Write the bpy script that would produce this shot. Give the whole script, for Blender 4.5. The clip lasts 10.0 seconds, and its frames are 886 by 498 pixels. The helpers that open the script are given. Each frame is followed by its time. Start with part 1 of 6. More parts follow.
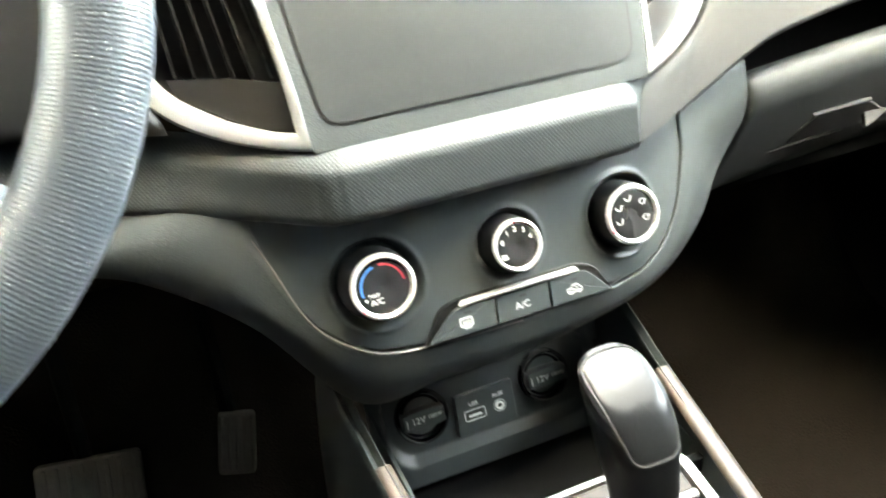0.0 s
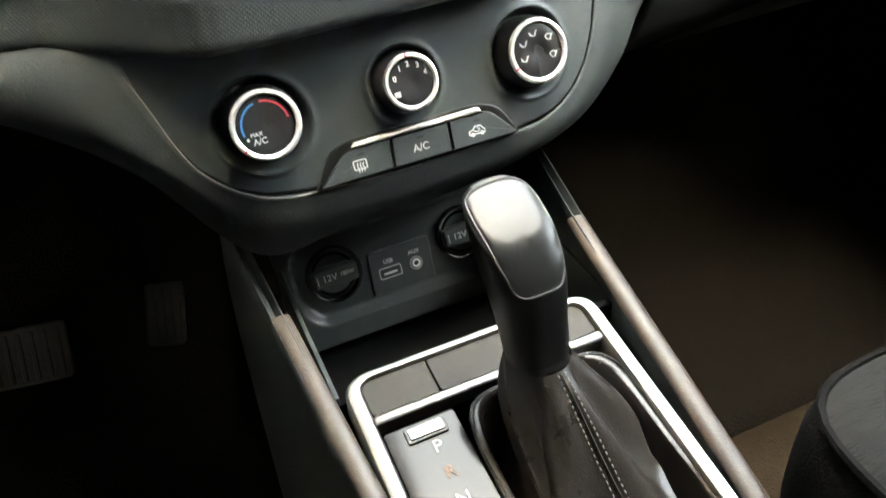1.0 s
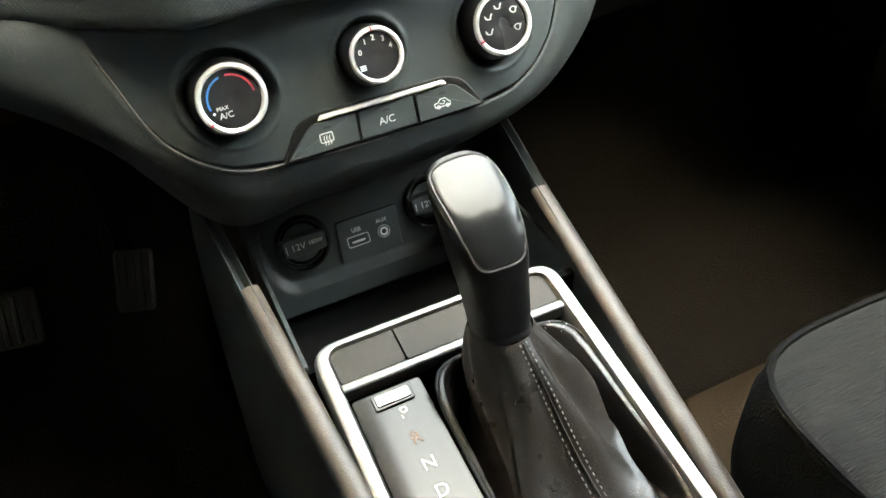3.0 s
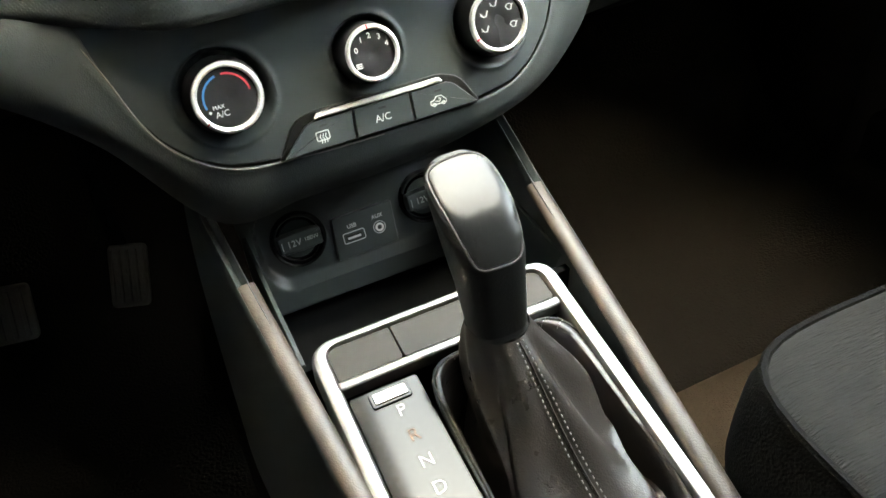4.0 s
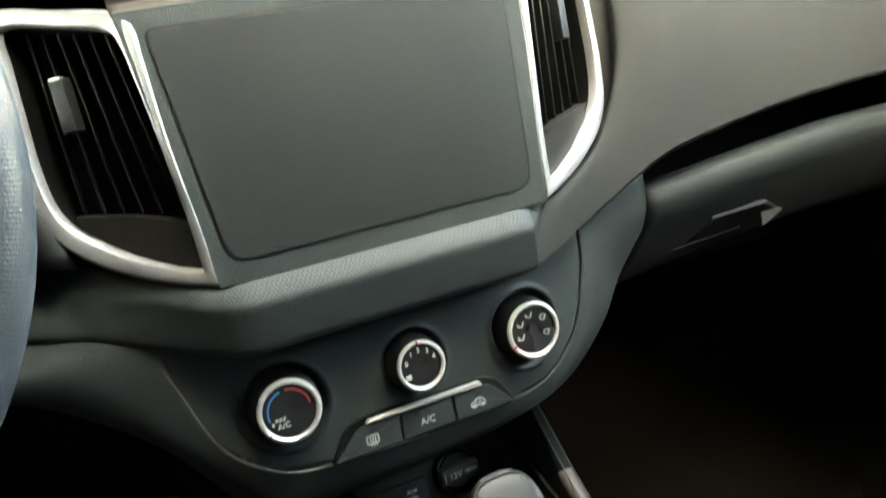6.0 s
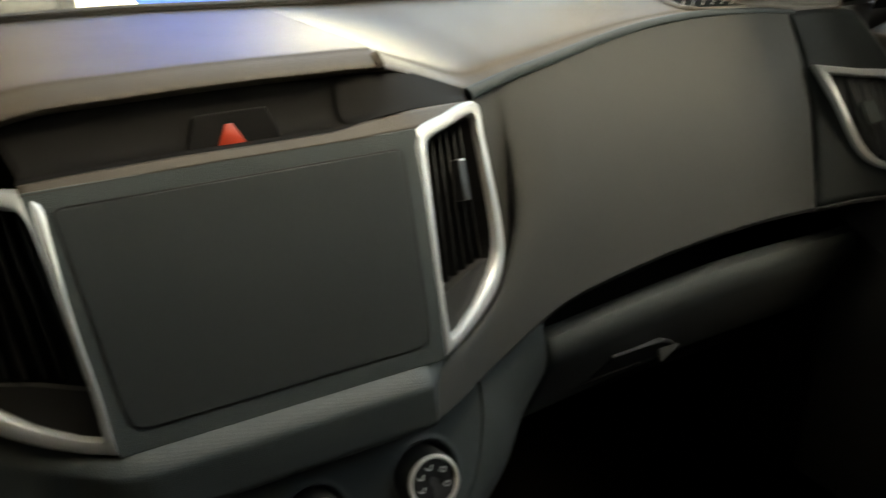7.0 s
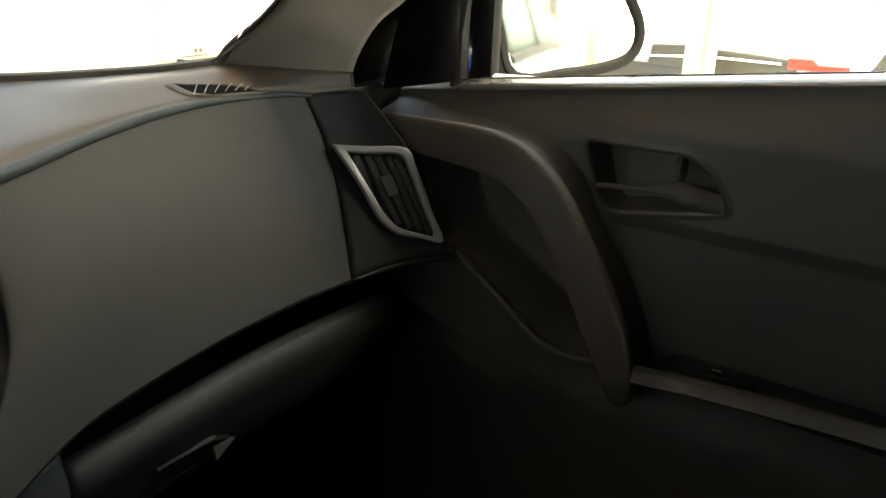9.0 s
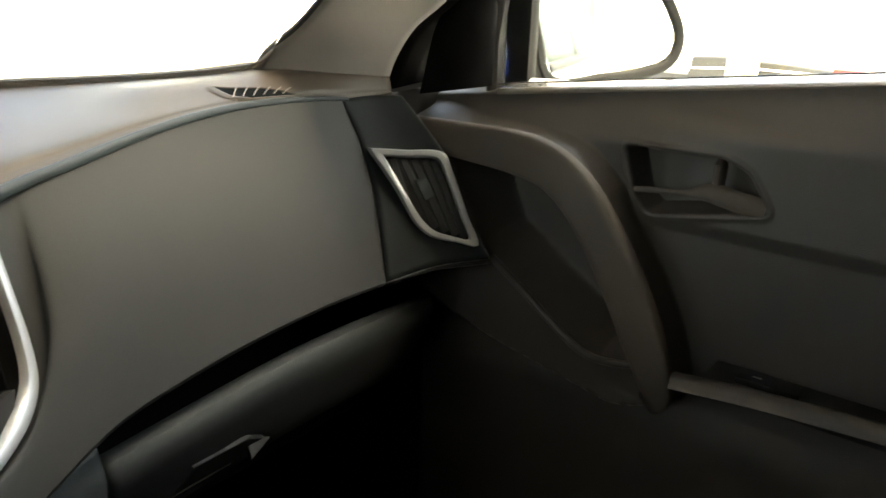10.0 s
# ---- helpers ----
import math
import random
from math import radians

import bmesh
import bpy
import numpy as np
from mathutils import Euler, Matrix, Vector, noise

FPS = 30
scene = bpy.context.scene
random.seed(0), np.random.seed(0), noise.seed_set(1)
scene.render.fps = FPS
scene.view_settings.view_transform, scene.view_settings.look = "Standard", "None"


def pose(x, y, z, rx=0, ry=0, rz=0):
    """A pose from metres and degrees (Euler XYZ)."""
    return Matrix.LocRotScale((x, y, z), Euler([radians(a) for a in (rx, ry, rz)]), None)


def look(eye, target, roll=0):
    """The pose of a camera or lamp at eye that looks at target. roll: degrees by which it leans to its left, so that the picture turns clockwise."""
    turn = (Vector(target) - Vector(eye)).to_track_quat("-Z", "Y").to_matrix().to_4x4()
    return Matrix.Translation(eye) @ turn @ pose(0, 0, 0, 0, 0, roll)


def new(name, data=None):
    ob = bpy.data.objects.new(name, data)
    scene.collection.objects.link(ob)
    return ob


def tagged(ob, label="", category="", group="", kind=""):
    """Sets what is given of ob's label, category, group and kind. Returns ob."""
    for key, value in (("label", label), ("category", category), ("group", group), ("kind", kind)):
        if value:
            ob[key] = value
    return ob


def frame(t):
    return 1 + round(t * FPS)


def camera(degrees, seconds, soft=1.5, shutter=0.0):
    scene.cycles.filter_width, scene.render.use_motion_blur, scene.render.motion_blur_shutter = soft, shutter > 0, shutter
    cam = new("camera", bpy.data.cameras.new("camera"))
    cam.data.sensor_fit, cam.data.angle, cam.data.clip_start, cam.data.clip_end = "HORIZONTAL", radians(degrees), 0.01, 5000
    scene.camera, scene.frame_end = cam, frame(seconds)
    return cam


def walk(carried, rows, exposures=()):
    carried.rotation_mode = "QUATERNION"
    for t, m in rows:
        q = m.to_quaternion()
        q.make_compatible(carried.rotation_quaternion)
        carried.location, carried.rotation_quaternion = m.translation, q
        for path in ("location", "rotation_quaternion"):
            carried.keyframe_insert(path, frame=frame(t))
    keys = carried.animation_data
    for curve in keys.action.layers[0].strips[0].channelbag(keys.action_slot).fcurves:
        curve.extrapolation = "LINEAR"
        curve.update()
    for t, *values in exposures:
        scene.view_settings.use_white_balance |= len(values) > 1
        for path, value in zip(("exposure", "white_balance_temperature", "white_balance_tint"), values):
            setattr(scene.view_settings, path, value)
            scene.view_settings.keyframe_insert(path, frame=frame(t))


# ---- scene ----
cam = camera(56.9, 10.0, shutter=0.5)
PATH = [
    (0, (-0.199, -0.419, 0.724), (0.384, 1.207, -0.284), -5.5),
    (0.5, (-0.162, -0.432, 0.698), (0.427, 1.146, -0.381), -5.8),
    (1, (-0.148, -0.444, 0.671), (0.393, 1.064, -0.527), -6.4),
    (1.5, (-0.143, -0.441, 0.678), (0.384, 1.038, -0.561), -6.1),
    (2, (-0.145, -0.45, 0.685), (0.415, 1.005, -0.568), -5.6),
    (2.5, (-0.144, -0.449, 0.685), (0.423, 0.99, -0.584), -5.4),
    (4, (-0.145, -0.445, 0.691), (0.431, 0.952, -0.619), -5.0),
    (4.5, (-0.151, -0.437, 0.704), (0.425, 0.967, -0.6), -4.7),
    (5, (-0.156, -0.43, 0.731), (0.449, 1.033, -0.491), -3.9),
    (5.5, (-0.163, -0.426, 0.764), (0.497, 1.112, -0.331), -3.4),
    (5.7, (-0.162, -0.422, 0.779), (0.514, 1.141, -0.271), -3.4),
    (6.8, (-0.139, -0.436, 0.833), (0.66, 1.224, 0.055), -2.9),
    (7, (-0.129, -0.435, 0.859), (0.733, 1.175, 0.043), -1.2),
    (7.5, (-0.088, -0.442, 0.873), (0.993, 1.025, 0.05), -0.1),
    (8, (-0.058, -0.464, 0.888), (1.236, 0.858, 0.128), 0.6),
    (8.5, (-0.04, -0.454, 0.889), (1.406, 0.717, 0.157), 1.5),
    (9, (-0.039, -0.465, 0.888), (1.512, 0.589, 0.194), 2.3),
    (9.5, (-0.035, -0.472, 0.886), (1.513, 0.599, 0.211), 2.3),
    (10, (-0.039, -0.469, 0.876), (1.467, 0.668, 0.212), 1.7),
]
# stops, kelvin and tint as the clip's camera sets them
EXPOSURES = [(0.0, 8.1, 8500, -4), (0.5, 7.55, 8400, -4), (1.0, 7.2, 8600, -3), (2.5, 7.15, 8500, -6), (4.0, 7.2, 8500, -6), (4.5, 7.4, 8300, -6), (5.0, 7.4, 7900, -9),
             (5.5, 7.0, 7700, -10), (6.1, 5.9, 8100, -9), (6.8, 4.45, 8800, -6), (7.5, 4.2, 8700, -6), (8.0, 4.0, 8400, -5), (9.0, 3.95, 8300, -4), (10.0, 4.75, 8200, -3)]
walk(cam, [(t, look(eye, target, roll)) for t, eye, target, roll in PATH], EXPOSURES)


from mathutils.bvhtree import BVHTree

# ---- world and light ----
world = bpy.data.worlds.new("World")
scene.world = world
world.use_nodes = True
_wn = world.node_tree.nodes
_bg = _wn["Background"]
_sky = _wn.new("ShaderNodeTexSky")
_sky.sky_type = "NISHITA"
_sky.sun_disc = False
_sky.sun_elevation = radians(55)
_sky.sun_rotation = radians(200)
_sky.air_density, _sky.dust_density, _sky.ozone_density = 0.6, 7.0, 0.0
world.node_tree.links.new(_sky.outputs[0], _bg.inputs[0])
_bg.inputs[1].default_value = 0.15
sun = new("sun", bpy.data.lights.new("sun", "SUN"))
sun.data.energy, sun.data.angle, sun.data.color = 0.6, radians(12), (1.0, 0.95, 0.88)
sun.matrix_world = look((-6, -9, 16), (0, 0, 0))


# ---- materials ----
def mat(name, base, rough=0.5, metal=0.0, spec=0.5, grain=0.0, grain_scale=900.0, vary=0.12, vary_scale=9.0,
        wear=0.0, coat=0.0, kind="noise", stretch=(1, 1, 1), second=None):
    """A principled material with colour and roughness variation at two scales and a fine relief."""
    m = bpy.data.materials.new(name)
    m.use_nodes = True
    nt = m.node_tree
    n, l = nt.nodes, nt.links
    b = n["Principled BSDF"]
    b.inputs["Metallic"].default_value = metal
    b.inputs["Specular IOR Level"].default_value = spec
    b.inputs["Coat Weight"].default_value = coat
    tc = n.new("ShaderNodeTexCoord")
    mp = n.new("ShaderNodeMapping")
    mp.inputs["Scale"].default_value = stretch
    l.new(tc.outputs["Object"], mp.inputs[0])
    big = n.new("ShaderNodeTexNoise")
    big.inputs["Scale"].default_value, big.inputs["Detail"].default_value = vary_scale, 4
    l.new(mp.outputs[0], big.inputs["Vector"])
    if kind == "voronoi":
        fine = n.new("ShaderNodeTexVoronoi")
        fine.inputs["Scale"].default_value = grain_scale
        out = fine.outputs["Distance"]
    else:
        fine = n.new("ShaderNodeTexNoise")
        fine.inputs["Scale"].default_value, fine.inputs["Detail"].default_value = grain_scale, 2
        out = fine.outputs[0]
    l.new(mp.outputs[0], fine.inputs["Vector"])
    mix = n.new("ShaderNodeMix")
    mix.data_type = "RGBA"
    lo = second or tuple(c * (1 - vary) for c in base)
    hi = tuple(min(1, c * (1 + vary)) for c in base)
    mix.inputs["A"].default_value = (*lo, 1)
    mix.inputs["B"].default_value = (*hi, 1)
    add = n.new("ShaderNodeMath")
    add.operation = "MULTIPLY_ADD"
    add.inputs[1].default_value = 0.35
    l.new(out, add.inputs[0])
    rng = n.new("ShaderNodeMath")
    rng.operation = "MULTIPLY"
    rng.inputs[1].default_value = 0.75
    l.new(big.outputs[0], rng.inputs[0])
    l.new(rng.outputs[0], add.inputs[2])
    l.new(add.outputs[0], mix.inputs["Factor"])
    l.new(mix.outputs["Result"], b.inputs["Base Color"])
    mr = n.new("ShaderNodeMapRange")
    mr.inputs["To Min"].default_value = max(0.02, rough - 0.06 - wear)
    mr.inputs["To Max"].default_value = min(1, rough + 0.06 + wear)
    l.new(big.outputs[0], mr.inputs["Value"])
    l.new(mr.outputs[0], b.inputs["Roughness"])
    if grain:
        bump = n.new("ShaderNodeBump")
        bump.inputs["Strength"].default_value = grain
        bump.inputs["Distance"].default_value = 0.6 / grain_scale
        l.new(out, bump.inputs["Height"])
        l.new(bump.outputs[0], b.inputs["Normal"])
    return m


def glass_mat(name):
    """Clear thin pane: lets light straight through and mirrors a little, more at a slant."""
    m = bpy.data.materials.new(name)
    m.use_nodes = True
    n, l = m.node_tree.nodes, m.node_tree.links
    n.remove(n["Principled BSDF"])
    tr, gl, mx, fr = (n.new(k) for k in ("ShaderNodeBsdfTransparent", "ShaderNodeBsdfGlossy", "ShaderNodeMixShader", "ShaderNodeFresnel"))
    tr.inputs[0].default_value = (0.99, 1.0, 0.985, 1)
    gl.inputs["Roughness"].default_value = 0.02
    fr.inputs["IOR"].default_value = 1.12
    l.new(fr.outputs[0], mx.inputs[0])
    l.new(tr.outputs[0], mx.inputs[1])
    l.new(gl.outputs[0], mx.inputs[2])
    l.new(mx.outputs[0], n["Material Output"].inputs[0])
    return m


DASH = mat("dash_plastic", (0.036, 0.042, 0.042), 0.52, spec=0.35, grain=0.35, grain_scale=1100, kind="voronoi")
PAD = mat("soft_pad_plastic", (0.030, 0.030, 0.029), 0.66, spec=0.2, grain=0.3, grain_scale=1300, kind="voronoi")
TOP = mat("dash_top_plastic", (0.050, 0.040, 0.031), 0.44, spec=0.20, grain=0.3, grain_scale=1200, kind="voronoi")
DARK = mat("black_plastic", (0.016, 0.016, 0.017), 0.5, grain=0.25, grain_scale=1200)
LOWER = mat("lower_grained_plastic", (0.028, 0.034, 0.035), 0.55, grain=0.22, grain_scale=1000, kind="voronoi")
PANEL = mat("satin_panel_plastic", (0.036, 0.043, 0.045), 0.42, grain=0.08, grain_scale=1500)
SCREEN = mat("matt_screen_cover", (0.027, 0.0295, 0.0295), 0.38, vary=0.06, wear=0.03)
SILVER = mat("satin_silver_paint", (0.42, 0.42, 0.42), 0.36, metal=0.55, vary=0.05, grain=0.04, grain_scale=2500)
GEARFRAME = mat("satin_gear_frame", (0.25, 0.244, 0.232), 0.33, metal=0.55, vary=0.06, grain=0.04, grain_scale=2500)
CHROME = mat("brushed_chrome", (0.80, 0.79, 0.77), 0.33, metal=0.55, vary=0.05, grain=0.05, grain_scale=2000)
GLOSS = mat("gloss_black", (0.010, 0.010, 0.010), 0.05, spec=0.2, vary=0.1, wear=0.03)
# pale base helps out the sky's reflection on a dark plastic ledge
LEDGE = mat("ledge_with_painted_sheen", (0.20, 0.19, 0.175), 0.20, spec=1.0, vary=0.1, coat=1.0)
CASE = mat("matt_mirror_case", (0.0035, 0.0038, 0.004), 0.65, spec=0.1, vary=0.2)
# footwell shade is put into this near-black carpet colour
FOOTWELL = mat("shaded_footwell_carpet", (0.0065, 0.0052, 0.0042), 0.95, spec=0.05, grain=0.8, grain_scale=350, vary=0.3, vary_scale=25)
SATINBLK = mat("satin_black_lacquer", (0.020, 0.020, 0.022), 0.27, vary=0.1, coat=0.3, wear=0.04)
BRONZE = mat("smoked_metallic_insert", (0.030, 0.024, 0.019), 0.50, metal=0.0, spec=0.25, vary=0.1, wear=0.05)
LEATHER = mat("black_leather", (0.007, 0.0070, 0.0070), 0.42, spec=0.35, grain=0.2, grain_scale=1000, kind="voronoi", vary=0.2, wear=0.05)
WHEEL = mat("wheel_leather", (0.085, 0.093, 0.100), 0.36, grain=0.25, grain_scale=900, kind="voronoi", vary=0.15)
THREAD = mat("grey_thread", (0.30, 0.29, 0.28), 0.8, vary=0.1)
CARPET = mat("brown_carpet", (0.030, 0.021, 0.014), 0.95, spec=0.05, grain=1.0, grain_scale=420, vary=0.35, vary_scale=30)
FABRIC = mat("grey_seat_fabric", (0.019, 0.0178, 0.0162), 0.9, spec=0.15, grain=0.8, grain_scale=380, vary=0.5,
             vary_scale=70, stretch=(0.25, 2.2, 1))
SEATSIDE = mat("black_seat_cloth", (0.006, 0.0055, 0.005), 0.85, spec=0.1, grain=0.6, grain_scale=600, vary=0.25)
RUBBER = mat("black_rubber", (0.018, 0.018, 0.018), 0.6, grain=0.2, grain_scale=500)
# rubber colour raised to stand in for light missing in the footwell
PEDAL = mat("brightened_pedal_rubber", (0.085, 0.076, 0.066), 0.75, grain=0.5, grain_scale=300, vary=0.3, vary_scale=25)
# darker than the dash plastic: holds the hood's shade in its colour
RECESS = mat("shaded_recess_plastic", (0.0055, 0.0045, 0.004), 0.7, spec=0.1, vary=0.2)
MARK = mat("white_print", (0.66, 0.66, 0.65), 0.6, vary=0.03)
RED = mat("red_print", (0.42, 0.03, 0.045), 0.5, vary=0.05)
BLUE = mat("blue_print", (0.016, 0.16, 0.44), 0.5, vary=0.05)
HAZ = mat("red_hazard_plastic", (0.36, 0.030, 0.012), 0.4, vary=0.06)
PILLAR = mat("grey_pillar_trim", (0.19, 0.175, 0.16), 0.75, grain=0.3, grain_scale=900, vary=0.08)
# unseen headliner, set dark so that less light bounces down
HEAD = mat("headliner_cloth", (0.10, 0.092, 0.083), 0.95, grain=0.4, grain_scale=500, vary=0.08)
WHITE = mat("white_car_paint", (0.80, 0.80, 0.79), 0.25, vary=0.03, coat=0.5)
DGREY = mat("dark_grey_car_paint", (0.014, 0.0155, 0.016), 0.4, vary=0.08, coat=0.4)
CREAM = mat("cream_wall_paint", (0.50, 0.40, 0.20), 0.8, vary=0.05, vary_scale=3, grain=0.2, grain_scale=60)
WALL = mat("white_wall_paint", (0.82, 0.82, 0.80), 0.85, vary=0.04, vary_scale=1.5, grain=0.2, grain_scale=50)
FLOOR = mat("pale_concrete", (0.55, 0.54, 0.51), 0.7, vary=0.15, vary_scale=1.2, grain=0.3, grain_scale=40)
TAIL = mat("red_lamp_lens", (0.30, 0.02, 0.015), 0.15, vary=0.05, coat=0.5)
BANNER = mat("blue_banner_cloth", (0.002, 0.05, 0.42), 0.6, vary=0.08, vary_scale=3)
TYRE = mat("tyre_rubber", (0.02, 0.02, 0.02), 0.8, grain=0.3, grain_scale=80)
CARGLASS = mat("green_car_glass", (0.22, 0.28, 0.26), 0.05, vary=0.1, coat=0.5)
GLASS = glass_mat("clear_glass")
MIRROR = mat("mirror_silver", (0.93, 0.95, 0.94), 0.02, metal=1.0, vary=0.01)
LIDM = mat("glovebox_plastic", (0.038, 0.042, 0.043), 0.55, spec=0.35, grain=0.22, grain_scale=1000, kind="voronoi")
DOOR = mat("door_plastic", (0.044, 0.040, 0.037), 0.52, grain=0.3, grain_scale=1000, kind="voronoi")
PULL = mat("grained_pull_plastic", (0.066, 0.056, 0.047), 0.62, spec=0.3, grain=0.35, grain_scale=900, kind="voronoi")
RAIL = mat("worn_grey_rail", (0.062, 0.047, 0.037), 0.45, grain=0.25, grain_scale=900, kind="voronoi", vary=0.18, vary_scale=40)
INLAY = mat("grip_lacquer", (0.008, 0.0078, 0.0076), 0.30, spec=0.32, vary=0.08, coat=0.0, wear=0.02, grain=0.03, grain_scale=1500)
CAP = mat("blue_black_plastic", (0.012, 0.0140, 0.0150), 0.7, spec=0.12, grain=0.3, grain_scale=1100, kind="voronoi")
# near-black for parts deep in shade; the shade is in the colour
SHADEBLK = mat("shade_black_plastic", (0.006, 0.0064, 0.0068), 0.9, spec=0.02, vary=0.3)
SAIL = mat("deep_black_plastic", (0.005, 0.005, 0.0055), 0.6, spec=0.12, grain=0.2, grain_scale=900)
BOOT = mat("creased_boot_leather", (0.021, 0.017, 0.0145), 0.31, grain=0.2, grain_scale=900, kind="voronoi", vary=0.25, wear=0.06, vary_scale=40)
DIMRED = mat("unlit_orange_print", (0.20, 0.11, 0.07), 0.6, vary=0.05)
PALEGLASS = mat("pale_green_glass", (0.10, 0.13, 0.115), 0.5, spec=0.05, vary=0.12, vary_scale=4)
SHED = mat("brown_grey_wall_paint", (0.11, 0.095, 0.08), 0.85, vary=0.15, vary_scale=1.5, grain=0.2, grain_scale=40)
DULLCREAM = mat("cream_flange_paint", (0.30, 0.28, 0.205), 0.8, vary=0.06, vary_scale=3)
# glass border print; also the painted shade of the driver's panel
FRIT = mat("black_border_and_shade", (0.006, 0.006, 0.006), 0.35)


# band under the screen: a fine diagonal weave pressed into the plastic
BAND = mat("woven_grain_plastic", (0.034, 0.040, 0.041), 0.50, spec=0.35, grain=0.2, grain_scale=1100, kind="voronoi")
LOUVRE = mat("matt_louvre_plastic", (0.006, 0.006, 0.006), 0.5, spec=0.2, vary=0.15)
GRIPEDGE = mat("pale_grip_edge", (0.045, 0.042, 0.038), 0.45, vary=0.2, vary_scale=200)
STRIP = mat("padded_strip", (0.022, 0.028, 0.031), 0.6, spec=0.25, grain=0.3, grain_scale=1100, kind="voronoi")
# shade behind the pillar trim, put into an almost black colour
VOID = mat("shade_black_return", (0.0018, 0.0018, 0.0018), 0.9, spec=0.02, vary=0.3)
BLANK = mat("blank_vent_plastic", (0.022, 0.020, 0.018), 0.45, spec=0.35, grain=0.15, grain_scale=1100)


def woven(m, pitch, depth):
    """Presses a diagonal lattice of small pips into a material."""
    n, l = m.node_tree.nodes, m.node_tree.links
    tc = n.new("ShaderNodeTexCoord")
    waves = []
    for turn in (38, -52):
        mp, wv = n.new("ShaderNodeMapping"), n.new("ShaderNodeTexWave")
        mp.inputs["Rotation"].default_value = (0, radians(turn), 0)
        wv.bands_direction = "X"
        wv.inputs["Scale"].default_value = 2 * math.pi / (20 * pitch)
        l.new(tc.outputs["Object"], mp.inputs[0])
        l.new(mp.outputs[0], wv.inputs["Vector"])
        waves.append(wv)
    mul, bu = n.new("ShaderNodeMath"), n.new("ShaderNodeBump")
    mul.operation = "MULTIPLY"
    l.new(waves[0].outputs["Fac"], mul.inputs[0])
    l.new(waves[1].outputs["Fac"], mul.inputs[1])
    bu.inputs["Strength"].default_value, bu.inputs["Distance"].default_value = 0.6, depth
    l.new(mul.outputs[0], bu.inputs["Height"])
    b = n["Principled BSDF"]
    if b.inputs["Normal"].links:
        l.new(b.inputs["Normal"].links[0].from_socket, bu.inputs["Normal"])
    l.new(bu.outputs[0], b.inputs["Normal"])


woven(BAND, 0.0020, 0.00022)

# fine grooves across the wheel rim, cut into its leather
_n, _l = WHEEL.node_tree.nodes, WHEEL.node_tree.links
_tc, _mp = _n.new("ShaderNodeTexCoord"), _n.new("ShaderNodeMapping")
_mp.vector_type = "POINT"
_mp.inputs["Rotation"].default_value = (radians(-64.5), 0, 0)
_mp.inputs["Location"].default_value = (0, -0.162, 0)
_l.new(_tc.outputs["Object"], _mp.inputs[0])
_rd = _n.new("ShaderNodeTexGradient")
_rd.gradient_type = "RADIAL"
_l.new(_mp.outputs[0], _rd.inputs[0])
_mu, _si = _n.new("ShaderNodeMath"), _n.new("ShaderNodeMath")
_mu.operation, _si.operation = "MULTIPLY", "SINE"
_mu.inputs[1].default_value = 2 * math.pi * 620
_l.new(_rd.outputs["Fac"], _mu.inputs[0])
_l.new(_mu.outputs[0], _si.inputs[0])
_bu = _n.new("ShaderNodeBump")
_bu.inputs["Strength"].default_value, _bu.inputs["Distance"].default_value = 0.16, 0.0004
_l.new(_si.outputs[0], _bu.inputs["Height"])
_b = _n["Principled BSDF"]
if _b.inputs["Normal"].links:
    _l.new(_b.inputs["Normal"].links[0].from_socket, _bu.inputs["Normal"])
_l.new(_bu.outputs[0], _b.inputs["Normal"])


# ---- building tools ----
ORIGIN = {}


def thing(name, at, label, category, group="", kind=""):
    """A top-level Empty at its base; its parts are built in world places."""
    ob = new(name)
    ob.empty_display_size = 0.02
    ob.location = at
    ORIGIN[ob] = Vector(at)
    return tagged(ob, label, category, group, kind)


def finish(bm, sharp=38):
    bmesh.ops.recalc_face_normals(bm, faces=bm.faces)
    lim = radians(sharp)
    for e in bm.edges:
        if len(e.link_faces) == 2 and (e.calc_face_angle(0) > lim or max(len(f.verts) for f in e.link_faces) > 4):
            e.smooth = False
    for f in bm.faces:
        f.smooth = True


def part(name, bm, material, parent, label="", sharp=38, thick=0.0):
    """Links a bmesh (in world places) as one mesh under a thing or under a part."""
    finish(bm, sharp)
    o = ORIGIN[parent]
    bmesh.ops.translate(bm, verts=bm.verts, vec=-o)
    me = bpy.data.meshes.new(name)
    bm.to_mesh(me)
    bm.free()
    me.materials.append(material)
    ob = new(name, me)
    ob.parent = parent
    ORIGIN[ob] = o
    if thick:
        s = ob.modifiers.new("thickness", "SOLIDIFY")
        s.thickness, s.offset = thick, -1
    if label:
        ob["label"] = label
    return ob


def solid(name, bm, material, label, category, kind="", group="", thick=0.0, sharp=38):
    """Links a bmesh as a top-level thing of one mesh, its origin at its base."""
    finish(bm, sharp)
    zs = min(v.co.z for v in bm.verts)
    c = sum((v.co for v in bm.verts), Vector()) / len(bm.verts)
    o = Vector((c.x, c.y, zs))
    bmesh.ops.translate(bm, verts=bm.verts, vec=-o)
    me = bpy.data.meshes.new(name)
    bm.to_mesh(me)
    bm.free()
    me.materials.append(material)
    ob = new(name, me)
    ob.location = o
    ORIGIN[ob] = o
    if thick:
        s = ob.modifiers.new("thickness", "SOLIDIFY")
        s.thickness, s.offset = thick, -1
    return tagged(ob, label, category, group, kind)


